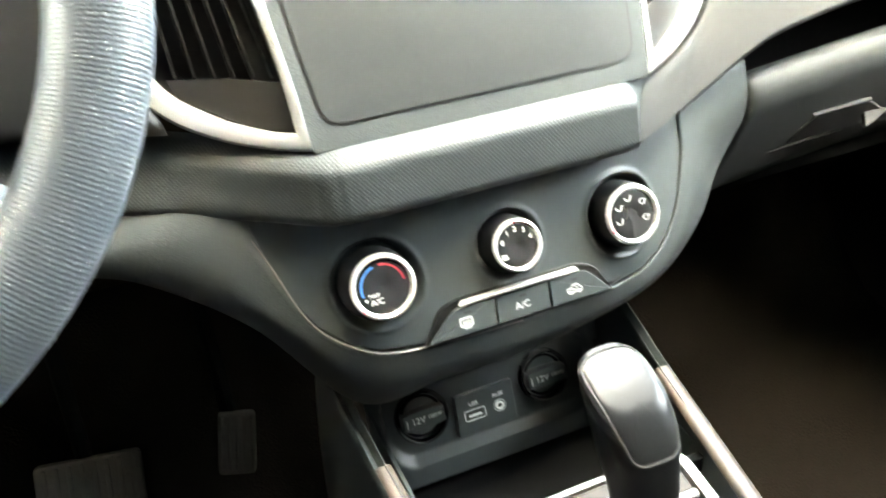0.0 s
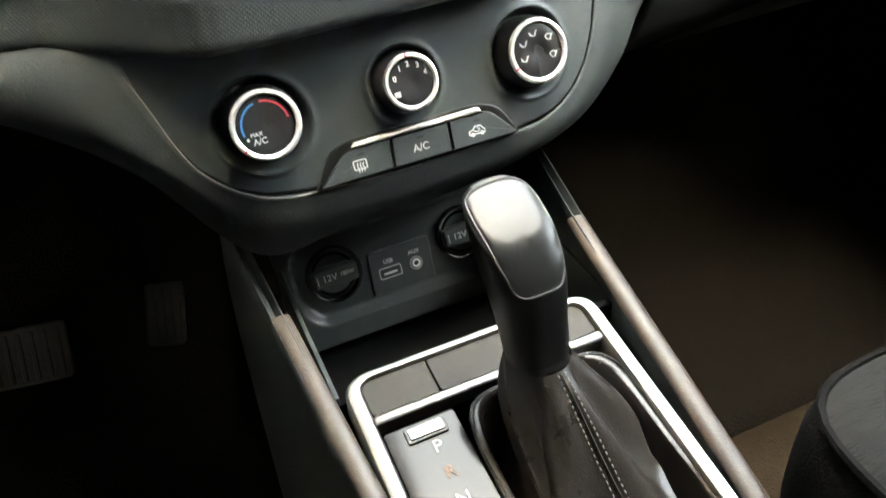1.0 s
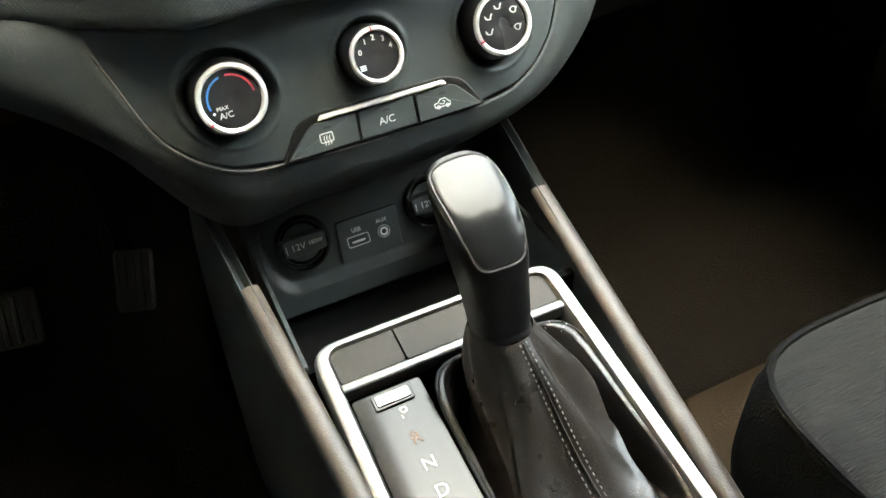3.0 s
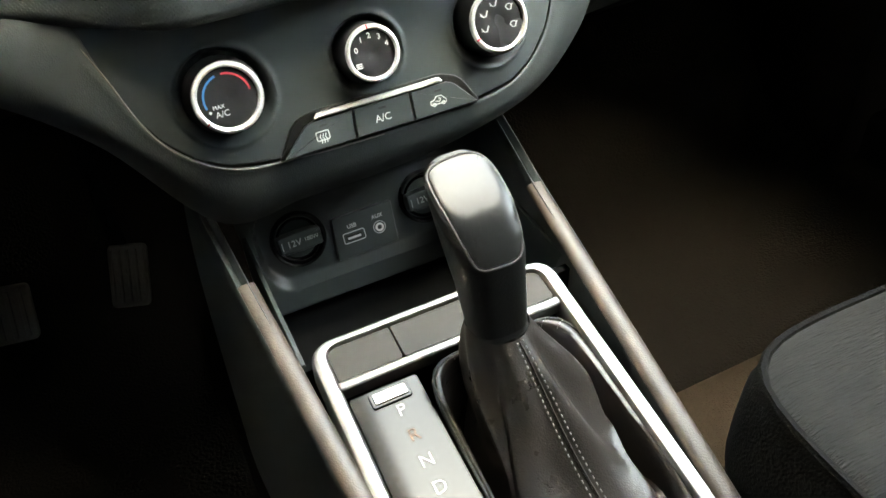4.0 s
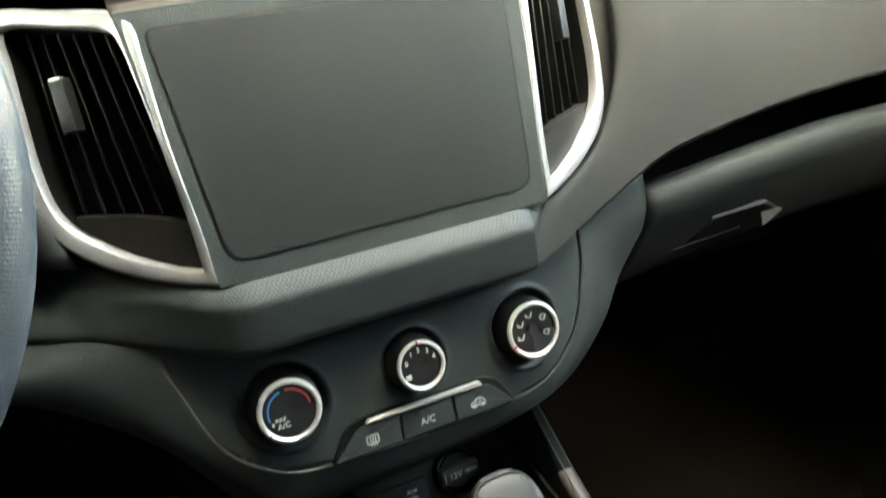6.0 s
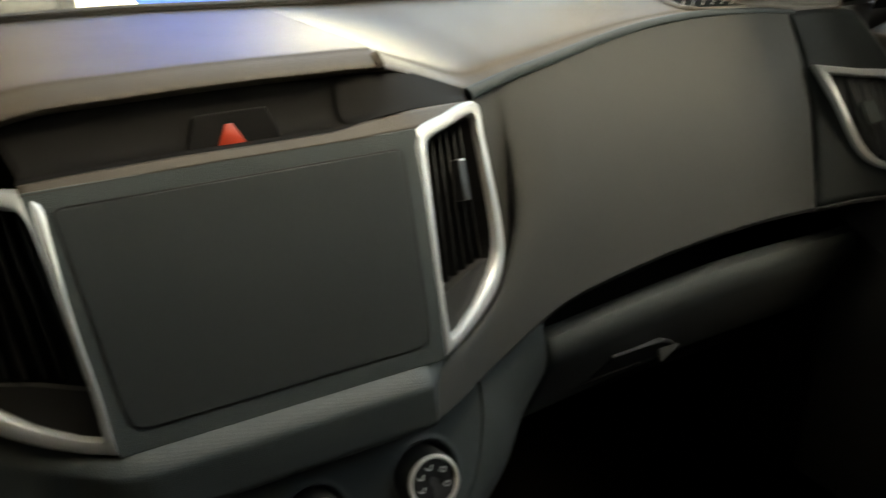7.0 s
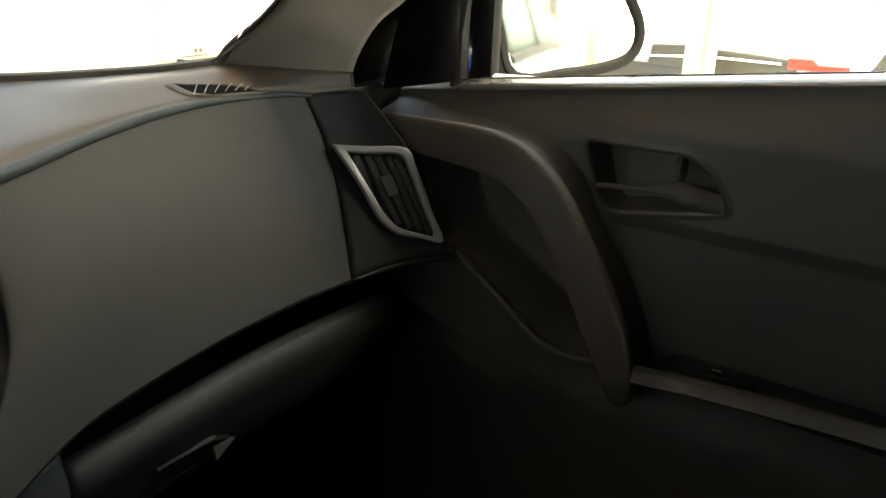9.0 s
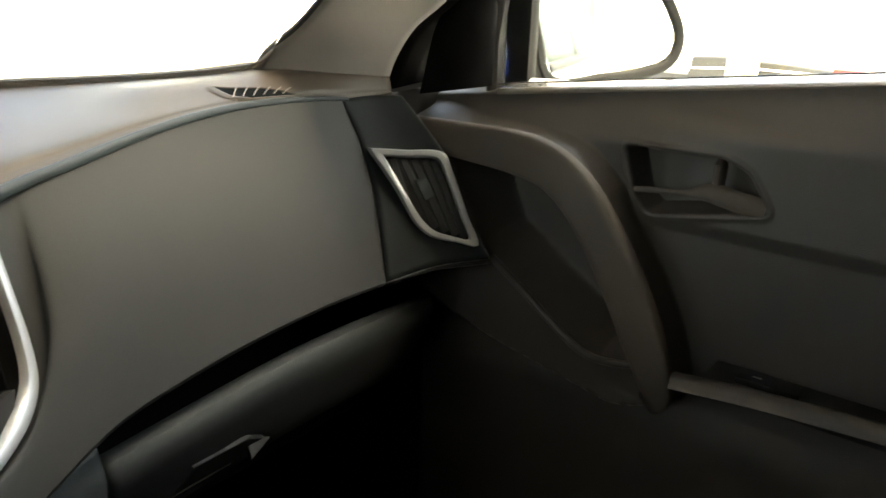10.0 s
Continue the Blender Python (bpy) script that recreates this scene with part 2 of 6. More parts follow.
def cr(pts, n, closed=False):
    """n points, evenly spaced, on a smooth curve through pts."""
    P = np.array([tuple(p) for p in pts], float)
    m = len(P)
    if m == 2:
        t = np.linspace(0, 1, n)[:, None]
        return P[0] * (1 - t) + P[1] * t
    fine = []
    segs = m if closed else m - 1
    for i in range(segs):
        if closed:
            a, b, c, d = P[(i - 1) % m], P[i], P[(i + 1) % m], P[(i + 2) % m]
        else:
            b, c = P[i], P[i + 1]
            a = P[i - 1] if i else 2 * b - c
            d = P[i + 2] if i + 2 < m else 2 * c - b
        h = np.linalg.norm(c - b)
        ha, hd = max(np.linalg.norm(b - a), 1e-9), max(np.linalg.norm(d - c), 1e-9)
        m1 = (c - a) * h / (h + ha)
        m2 = (d - b) * h / (h + hd)
        t = np.linspace(0, 1, 24, endpoint=False)[:, None]
        fine.append((2 * t**3 - 3 * t**2 + 1) * b + (t**3 - 2 * t**2 + t) * m1 + (-2 * t**3 + 3 * t**2) * c + (t**3 - t**2) * m2)
    F = np.vstack(fine + [P[:1] if closed else P[-1:]])
    s = np.r_[0, np.cumsum(np.linalg.norm(np.diff(F, axis=0), axis=1))]
    q = np.linspace(0, s[-1], n + 1)[:-1] if closed else np.linspace(0, s[-1], n)
    return np.stack([np.interp(q, s, F[:, k]) for k in range(3)], 1)


def par(pts, n):
    """n points on a smooth curve through pts, the same number in each span."""
    P = [tuple(p) for p in pts]
    k = len(P) - 1
    full = np.array(P, float)
    t = np.linspace(0, k, n)
    out = []
    for v in t:
        i = min(int(v), k - 1)
        u = v - i
        b, c = full[i], full[i + 1]
        a = full[i - 1] if i else 2 * b - c
        d = full[i + 2] if i + 2 <= k else 2 * c - b
        m1, m2 = (c - a) / 2, (d - b) / 2
        out.append((2 * u**3 - 3 * u**2 + 1) * b + (u**3 - 2 * u**2 + u) * m1 + (-2 * u**3 + 3 * u**2) * c + (u**3 - u**2) * m2)
    return np.array(out)


def grid(rows, close_u=False, close_v=False, bm=None, caps=False):
    """Quads between rows of points."""
    bm = bm or bmesh.new()
    V = [[bm.verts.new(tuple(p)) for p in r] for r in rows]
    nr, nc = len(V), len(V[0])
    for i in range(nr if close_v else nr - 1):
        for j in range(nc if close_u else nc - 1):
            a, b = V[i], V[(i + 1) % nr]
            q = (a[j], a[(j + 1) % nc], b[(j + 1) % nc], b[j])
            if len(set(q)) == 4:
                bm.faces.new(q)
    if caps:
        bm.faces.new(V[0])
        bm.faces.new(V[-1])
    return bm


def loft(curves, nu, nv, even=True):
    """A smooth sheet through curves: nu points along each one, nv rows across them."""
    C = [cr(c, nu) if even else par(c, nu) for c in curves]
    rows = [par([c[j] for c in C], nv) if len(C) > 2 else cr([c[j] for c in C], nv) for j in range(nu)]
    return grid(rows)


def sweep(path, section, closed=False, up=(0, 0, 1), caps=True, scale=None, bm=None):
    """A section [(a, b), ...] carried along path; a lies across, b along up."""
    P = [Vector(p) for p in path]
    rows = []
    n = len(P)
    for i, p in enumerate(P):
        d = (P[(i + 1) % n] - P[i - 1]) if closed else (P[min(i + 1, n - 1)] - P[max(i - 1, 0)])
        d.normalize()
        u = Vector(up[i]) if isinstance(up, list) else Vector(up)
        side = d.cross(u).normalized()
        u2 = side.cross(d).normalized()
        k = scale[i] if scale else 1
        rows.append([p + side * a * k + u2 * b * k for a, b in section])
    return grid(rows, close_u=True, close_v=closed, caps=caps and not closed, bm=bm)


def circle(r, n=12, ry=None, ph=0.0):
    return [(r * math.cos(2 * math.pi * i / n + ph), (ry or r) * math.sin(2 * math.pi * i / n + ph)) for i in range(n)]


def rounded(pts, r, n=5):
    """A closed 2D outline with rounded corners; r: one radius or one a corner."""
    out = []
    m = len(pts)
    for i in range(m):
        a, b, c = (Vector((*pts[(i + k) % m][:2], 0)) for k in (-1, 0, 1))
        rr = r[i] if isinstance(r, (list, tuple)) else r
        e, f = (a - b), (c - b)
        k = min(rr, e.length * 0.45, f.length * 0.45)
        p, q = b + e.normalized() * k, b + f.normalized() * k
        for j in range(n + 1):
            t = j / n
            v = p * (1 - t) ** 2 + b * 2 * t * (1 - t) + q * t * t
            out.append((v.x, v.y))
    return out


def inset(loop, d):
    """A 2D loop moved inwards by d."""
    m = len(loop)
    area = sum(loop[i][0] * loop[(i + 1) % m][1] - loop[(i + 1) % m][0] * loop[i][1] for i in range(m))
    s = 1 if area > 0 else -1
    out = []
    for i in range(m):
        ax, ay = loop[i - 1]
        cx, cy = loop[(i + 1) % m]
        tx, ty = cx - ax, cy - ay
        L = math.hypot(tx, ty) or 1
        out.append((loop[i][0] - s * ty / L * d, loop[i][1] + s * tx / L * d))
    return out


def plate(loop, m, low, high, bevel=0.001, bm=None, dish=0.0):
    """A plate on the 2D loop in the frame m, from low to high, with a bevelled upper edge."""
    bm = bm or bmesh.new()
    a = [bm.verts.new(m @ Vector((x, y, low))) for x, y in loop]
    b = [bm.verts.new(m @ Vector((x, y, high - bevel))) for x, y in loop]
    h = [bm.verts.new(m @ Vector((x, y, high - bevel * 0.3))) for x, y in inset(loop, bevel * 0.3)]
    c = [bm.verts.new(m @ Vector((x, y, high))) for x, y in inset(loop, bevel)]
    n = len(loop)
    for p, q in ((a, b), (b, h), (h, c)):
        for i in range(n):
            bm.faces.new((p[i], p[(i + 1) % n], q[(i + 1) % n], q[i]))
    bm.faces.new(c)
    bm.faces.new(a[::-1])
    return bm


def frame_ring(outer, inner, normal, low, crown, bm=None, steps=6):
    """A closed moulding between two 3D loops of equal length: flanks down to -low, a rounded crown in between."""
    N = Vector(normal).normalized()
    rows = []
    for o, i in zip(outer, inner):
        o, i = Vector(o), Vector(i)
        r = [o - N * low]
        for k in range(steps + 1):
            t = k / steps
            r.append(o.lerp(i, t) + N * crown * (1 - abs(2 * t - 1) ** 5))
        r.append(i - N * low)
        rows.append(r)
    return grid(rows, close_v=True, close_u=True, bm=bm)


def lathe(profile, m, n=40, bm=None, mod=None):
    """Turns [(r, h), ...] about the z axis of the frame m."""
    rows = []
    for r, h in profile:
        row = []
        for i in range(n):
            a = 2 * math.pi * i / n
            rr = r * (mod(i, r) if mod else 1)
            row.append(m @ Vector((rr * math.cos(a), rr * math.sin(a), h)))
        rows.append(row)
    return grid(rows, close_u=True, bm=bm)


def axes(o, x, y, z):
    m = Matrix((x, y, z)).transposed().to_4x4()
    m.translation = o
    return m


def box(lo, hi, bevel=0.0, m=Matrix(), seg=2, bm=None):
    bm2 = bmesh.new()
    bmesh.ops.create_cube(bm2, size=1)
    for v in bm2.verts:
        v.co = Vector([lo[k] + (v.co[k] + 0.5) * (hi[k] - lo[k]) for k in range(3)])
    if bevel:
        bmesh.ops.bevel(bm2, geom=list(bm2.edges), offset=bevel, segments=seg, affect="EDGES", profile=0.6)
    bmesh.ops.transform(bm2, matrix=m, verts=bm2.verts)
    if bm is None:
        return bm2
    tmp = bpy.data.meshes.new("tmp")
    bm2.to_mesh(tmp)
    bm.from_mesh(tmp)
    bm2.free()
    bpy.data.meshes.remove(tmp)
    return bm


def lettering(text, size, m, bm=None, height=0.0003):
    """Raised print with the built-in font, centred in the frame m."""
    cu = bpy.data.curves.new("print", "FONT")
    cu.body, cu.size, cu.extrude = text, size, height
    cu.align_x, cu.align_y = "CENTER", "CENTER"
    cu.resolution_u = 3
    ob = bpy.data.objects.new("print", cu)
    me = bpy.data.meshes.new_from_object(ob)
    me.transform(m)
    bm = bm or bmesh.new()
    bm.from_mesh(me)
    bpy.data.objects.remove(ob)
    bpy.data.meshes.remove(me)
    return bm


def strip(path2, width, m, h0, h1, bm=None):
    """A flat ribbon along a 2D path in the frame m."""
    bm = bm or bmesh.new()
    rows = []
    n = len(path2)
    for i, (x, y) in enumerate(path2):
        ax, ay = path2[max(i - 1, 0)]
        cx, cy = path2[min(i + 1, n - 1)]
        L = math.hypot(cx - ax, cy - ay) or 1
        sx, sy = -(cy - ay) / L * width / 2, (cx - ax) / L * width / 2
        rows.append([m @ Vector(p) for p in ((x - sx, y - sy, h0), (x - sx, y - sy, h1), (x + sx, y + sy, h1), (x + sx, y + sy, h0))])
    return grid(rows, close_u=True, caps=True, bm=bm)


def arc2(r, a0, a1, n=14, c=(0, 0)):
    return [(c[0] + r * math.cos(radians(a0 + (a1 - a0) * i / (n - 1))), c[1] + r * math.sin(radians(a0 + (a1 - a0) * i / (n - 1)))) for i in range(n)]


def smooth(t):
    t = np.clip(t, 0, 1)
    return t * t * (3 - 2 * t)


def inside(loop, px, py):
    """Signed distance of points to a closed 2D loop, positive inside."""
    L = np.array(loop, float)
    A, B = L, np.roll(L, -1, 0)
    d = np.full(px.shape, 1e9)
    wind = np.zeros(px.shape, bool)
    for (ax, ay), (bx, by) in zip(A, B):
        ex, ey = bx - ax, by - ay
        t = np.clip(((px - ax) * ex + (py - ay) * ey) / (ex * ex + ey * ey + 1e-12), 0, 1)
        d = np.minimum(d, np.hypot(px - ax - t * ex, py - ay - t * ey))
        if by != ay:
            wind ^= ((ay > py) != (by > py)) & (px < ex * (py - ay) / ey + ax)
    return np.where(wind, d, -d)


# ---- dashboard ----
LEAN = 0.42                                     # both centre panels lean back by this much
UPV = Vector((0, LEAN, 1)).normalized()
OUT = Vector((0, -1, LEAN)).normalized()


def climate_y(x, z):
    return 0.012 + LEAN * (z - 0.45) + 0.6 * x * x


def socket_y(z):
    return 0.058 + LEAN * (z - 0.28)


def screen_y(z):
    return 0.030 + 0.43 * (z - 0.545)


def on_climate(x, z):
    return axes(Vector((x, climate_y(x, z), z)), Vector((1, 0, 0)), UPV, OUT)


def on_socket(x, z):
    return axes(Vector((x, socket_y(z), z)), Vector((1, 0, 0)), UPV, OUT)


dash = thing("dashboard", (0, 0.1, 0.35), "dark grey moulded plastic dashboard with a hooded centre stack", "dashboard", kind="structure")

# the front edge of the top, from the driver's side to the passenger's door, and the foot of the windscreen
EDGE = [(-0.66, 0.12, 0.70), (-0.45, 0.10, 0.745), (-0.30, 0.10, 0.75), (-0.20, 0.13, 0.715), (-0.163, 0.131, 0.724), (-0.119, 0.13, 0.7345), (-0.06, 0.13, 0.7365),
        (0.0, 0.13, 0.7375), (0.06, 0.13, 0.737), (0.118, 0.1295, 0.736), (0.127, 0.1305, 0.734), (0.17, 0.1435, 0.7175), (0.216, 0.156, 0.701), (0.254, 0.160, 0.7065), (0.293, 0.164, 0.713),
        (0.358, 0.172, 0.724), (0.428, 0.178, 0.733), (0.505, 0.181, 0.736), (0.587, 0.180, 0.732), (0.64, 0.177, 0.727), (0.693, 0.166, 0.728)]
SCREENFOOT = [(-0.66, 0.20, 0.752), (-0.45, 0.31, 0.757), (-0.30, 0.385, 0.753), (-0.20, 0.42, 0.750), (-0.163, 0.43, 0.750), (-0.119, 0.44, 0.750), (-0.06, 0.448, 0.749),
              (0.0, 0.45, 0.748), (0.06, 0.448, 0.746), (0.112, 0.44, 0.745), (0.128, 0.438, 0.745), (0.17, 0.43, 0.744), (0.216, 0.415, 0.745), (0.254, 0.403, 0.746), (0.293, 0.388, 0.746),
              (0.358, 0.358, 0.748), (0.428, 0.322, 0.749), (0.505, 0.278, 0.753), (0.56, 0.243, 0.760), (0.625, 0.212, 0.755), (0.70, 0.18, 0.742)]
mid0, mid1, mid2, lip = [], [], [], []
for a, b in zip(EDGE, SCREENFOOT):
    a, b = Vector(a), Vector(b)
    hood = 1 - min(1, max(0, (a.x - 0.118) / 0.09))          # the hood's front rolls over, the passenger's edge does not
    m1 = a.lerp(b, 0.12)
    m1.z = a.z + (b.z - a.z) * 0.3 + 0.0025 + 0.0055 * hood
    m0 = a.lerp(m1, 0.42)
    m0.z += 0.0036 * hood
    m2 = a.lerp(b, 0.5)
    m2.z += 0.006 + (0.005 if a.x > 0.4 else 0.0)
    mid0.append(m0)
    mid1.append(m1)
    mid2.append(m2)
    lip.append(a + Vector((0, 0.004, -0.006)))
rows = [par(c, 161) for c in (lip, EDGE, mid0, mid1, mid2, SCREENFOOT)]
top_bm = grid([par([r[j] for r in rows], 31) for j in range(161)])
top_bm.normal_update()
TOPTREE = BVHTree.FromBMesh(top_bm)
part("top_panel", top_bm, TOP, dash, "matt dark grey dashboard top", thick=0.004)

# soft strip along the edge of the top, passenger's side
strip_path = cr([(0.212, 0.153, 0.698), *EDGE[13:19], (0.63, 0.178, 0.727)], 60)
k = [1.45 - 0.75 * i / 59 for i in range(60)]
part("edge_strip", sweep([Vector(p) + Vector((0, -0.001, -0.0005)) for p in strip_path], circle(0.0042, 10, 0.0036), up=(0, -0.5, 0.85), scale=k), STRIP, dash,
     "narrow blue-grey padded strip")

# passenger's panel
PADLOW = [(0.098, 0.006, 0.4985), (0.125, 0.017, 0.501), (0.150, 0.030, 0.504), (0.173, 0.040, 0.508), (0.228, 0.053, 0.527), (0.265, 0.059, 0.536), (0.328, 0.064, 0.5435), (0.399, 0.068, 0.549),
          (0.478, 0.071, 0.551), (0.530, 0.0715, 0.5505), (0.576, 0.071, 0.549)]
PADTOP = [(0.212, 0.152, 0.6975), (0.225, 0.155, 0.6985), (0.238, 0.157, 0.700), (0.254, 0.158, 0.704), (0.293, 0.162, 0.7115), (0.335, 0.167, 0.719), (0.395, 0.173, 0.728), (0.455, 0.177, 0.733),
          (0.530, 0.179, 0.7335), (0.580, 0.178, 0.731), (0.62, 0.176, 0.7265)]
padmid = []
for i, (a, b) in enumerate(zip(PADTOP, PADLOW)):
    m = Vector(a).lerp(Vector(b), 0.5)
    padmid.append(m + Vector((0, -0.006, 0.004)) * min(1, i / 3))
padmid[-1] = Vector((0.6155, 0.132, 0.650))
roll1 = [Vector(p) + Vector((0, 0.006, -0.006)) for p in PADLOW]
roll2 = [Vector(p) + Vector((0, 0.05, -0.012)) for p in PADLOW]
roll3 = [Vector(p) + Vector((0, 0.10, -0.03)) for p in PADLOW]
LEFT = cr([(0.213, 0.153, 0.698), (0.2155, 0.142, 0.672), (0.2175, 0.130, 0.638), (0.218, 0.116, 0.601), (0.214, 0.101, 0.572), (0.199, 0.086, 0.554), (0.172, 0.067, 0.5415), (0.142, 0.047, 0.5345),
           (0.119, 0.030, 0.530), (0.103, 0.014, 0.512), (0.098, 0.006, 0.4985)], 33)
rows = [par(c, 81) for c in (PADTOP, padmid, PADLOW)]
cols = [par([r[j] for r in rows], 33) for j in range(81)]
first = cols[0].copy()
for j in range(81):
    w = (1 - float(smooth(np.array((j / 80 - 0.02) / 0.42)))) if j else 1.0
    cols[j] = cols[j] + (LEFT - first) * w
cols.append(cols[-1] + np.array((0.007, 0.0055, 0.0)))
part("passenger_panel", grid(cols), PAD, dash, "grained dark grey passenger side panel")
# underside coloured darker than the panel, for the shade band below it
rows = [par(c[2:], 81) for c in (PADLOW, roll1, roll2, roll3)]
part("overhang", grid([par([r[j] for r in rows], 13) for j in range(81)]), DARK, dash, "underside of the passenger panel, coloured darker for its shade")

# end of the dash beside the door, with the side outlet in it
capA = [(0.62, 0.1765, 0.7275), (0.624, 0.153, 0.686), (0.6125, 0.119, 0.628), (0.590, 0.086, 0.575), (0.577, 0.0715, 0.5485)]
capB = [(0.694, 0.150, 0.726), (0.692, 0.108, 0.692), (0.691, 0.080, 0.665), (0.690, 0.048, 0.610), (0.688, 0.012, 0.560)]
capM = [Vector(a).lerp(Vector(b), 0.5) + Vector((0.007, 0.009, 0.001)) for a, b in zip(capA, capB)]
part("end_cap", loft([capA, capM, capB], 30, 14), CAP, dash, "dark grey dashboard end piece", thick=0.003)
capR = [Vector(p) + Vector((0.01, 0.06, 0.0)) for p in capB]
part("end_flank", loft([capB, capR], 24, 4), DARK, dash, thick=0.002)
# the same shade colour under the end piece
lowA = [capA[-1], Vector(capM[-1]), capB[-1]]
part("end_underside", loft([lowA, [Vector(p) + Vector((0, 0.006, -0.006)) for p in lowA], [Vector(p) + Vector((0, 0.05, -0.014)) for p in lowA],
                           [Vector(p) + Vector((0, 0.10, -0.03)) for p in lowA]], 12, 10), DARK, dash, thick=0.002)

# the padded cross band under the screen, which bends away on the driver's side
prof = [(0.040, 0.5375), (0.0285, 0.5362), (0.0185, 0.5318), (0.0145, 0.5290), (0.0110, 0.5255), (0.0085, 0.515), (0.0060, 0.5035), (0.0052, 0.4985), (0.0066, 0.4945), (0.0120, 0.4915), (0.024, 0.489), (0.045, 0.487)]
xs = np.r_[np.linspace(-0.70, -0.20, 18)[:-1], np.linspace(-0.20, -0.10, 26)[:-1], np.linspace(-0.10, 0.1, 21)[:-1], np.linspace(0.1, 0.128, 8)]
rows = []
for x in xs:
    back = 0.80 * max(0, -x - 0.112) if x > -0.22 else 0.80 * 0.108 + 0.1 * (-x - 0.22)
    soft = 0.003 * math.exp(-((abs(x) - 0.112) / 0.008) ** 2)
    right = 0.85 * max(0, x - 0.099)
    rise = 0.05 * max(0, -x - 0.112) if x > -0.26 else 0.0074
    t = float(smooth(np.array((-x - 0.112) / 0.08)))
    c = []
    for y, z in prof:
        w = t * min(1, max(0, (0.5235 - z) / 0.022))
        c.append((x, y + back * (1 - 0.12 * w) + right + soft, z + rise))
    c = cr(c, 40)
    rows.append(c)
part("cross_band", grid(rows), BAND, dash, "grained padded band under the screen", thick=0.002)

# driver's side above the band, behind the wheel
drv = [[(-0.66, 0.12, 0.70), (-0.45, 0.12, 0.735), (-0.30, 0.12, 0.735), (-0.205, 0.145, 0.705)],
       [(-0.66, 0.12, 0.62), (-0.45, 0.14, 0.64), (-0.30, 0.135, 0.64), (-0.215, 0.120, 0.64)],
       [(-0.66, 0.13, 0.56), (-0.45, 0.115, 0.56), (-0.30, 0.105, 0.556), (-0.19, 0.075, 0.548)]]
# the instruments' shadows are put into this panel's black colour
part("shaded_driver_panel", loft(drv, 30, 20), FRIT, dash, thick=0.003)

# back plate round the screen and the recess under the hood
scr = thing("screen_module", (0, 0.03, 0.535), "blank matt dark grey infotainment screen panel with a thin seam", "screen")
SM = axes(Vector((0, screen_y(0.545), 0.545)), Vector((1, 0, 0)), Vector((0, 0.43, 1)).normalized(), Vector((0, -1, 0.43)).normalized())
face = rounded([(-0.114, -0.0105), (0.119, -0.0105), (0.134, 0.162), (-0.134, 0.162)], 0.002)
part("bezel", plate(face, SM, -0.02, 0.0, 0.0008), DASH, scr)
cover = rounded([(-0.1035, 0.0035), (0.1090, 0.0035), (0.1180, 0.1482), (-0.1180, 0.1482)], [0.014, 0.014, 0.006, 0.006], 8)
part("seam", plate(inset(cover, -0.0015), SM, 0.0, 0.0004, 0.0001), FRIT, scr, "thin black gap round the cover")
part("screen_cover", plate(cover, SM, 0.0, 0.0007, 0.0002), SCREEN, scr)

# recess: sill, back wall, ends
SILL = [(-0.135, 0.100, 0.697), (-0.05, 0.1005, 0.699), (0.07, 0.1005, 0.699), (0.098, 0.104, 0.702), (0.135, 0.108, 0.704), (0.205, 0.142, 0.695)]
SILL0 = [(-0.134, 0.093, 0.692), (-0.05, 0.0935, 0.693), (0.07, 0.0935, 0.693), (0.098, 0.0935, 0.693), (0.135, 0.097, 0.693), (0.206, 0.137, 0.691)]
SILL2 = [(-0.135, 0.124, 0.700), (-0.05, 0.125, 0.702), (0.07, 0.125, 0.702), (0.088, 0.120, 0.706), (0.135, 0.119, 0.714), (0.206, 0.148, 0.698)]
WALLT = [(-0.15, 0.150, 0.735), (-0.05, 0.150, 0.742), (0.07, 0.150, 0.742), (0.098, 0.145, 0.740), (0.14, 0.138, 0.730), (0.21, 0.153, 0.702)]
part("recess_lip", loft([SILL0, SILL], 60, 6), TOP, dash, "brown-grey lip above the screen", thick=0.002)
# the hood's shade is coloured into the recess and the switch key
part("hood_recess", loft([SILL, SILL2, WALLT], 60, 20, even=False), RECESS, dash, "recess under the hood, its shade put into the colour", thick=0.002)

# hazard switch
haz = thing("hazard_switch", (0.0, 0.12, 0.70), "black hazard warning switch with a red triangle under the hood", "switch")
HM = axes(Vector((0.002, 0.117, 0.7015)), Vector((1, 0, 0)), Vector((0, 0.35, 1)).normalized(), Vector((0, -1, 0.35)).normalized())
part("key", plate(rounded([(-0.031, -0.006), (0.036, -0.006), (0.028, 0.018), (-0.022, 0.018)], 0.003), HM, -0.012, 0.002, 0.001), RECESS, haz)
part("triangle", plate([(-0.0095, -0.0045), (0.0095, -0.0045), (0.0026, 0.0095), (-0.0026, 0.0095)], HM, 0.0015, 0.0028, 0.0005), HAZ, haz, "red warning triangle")

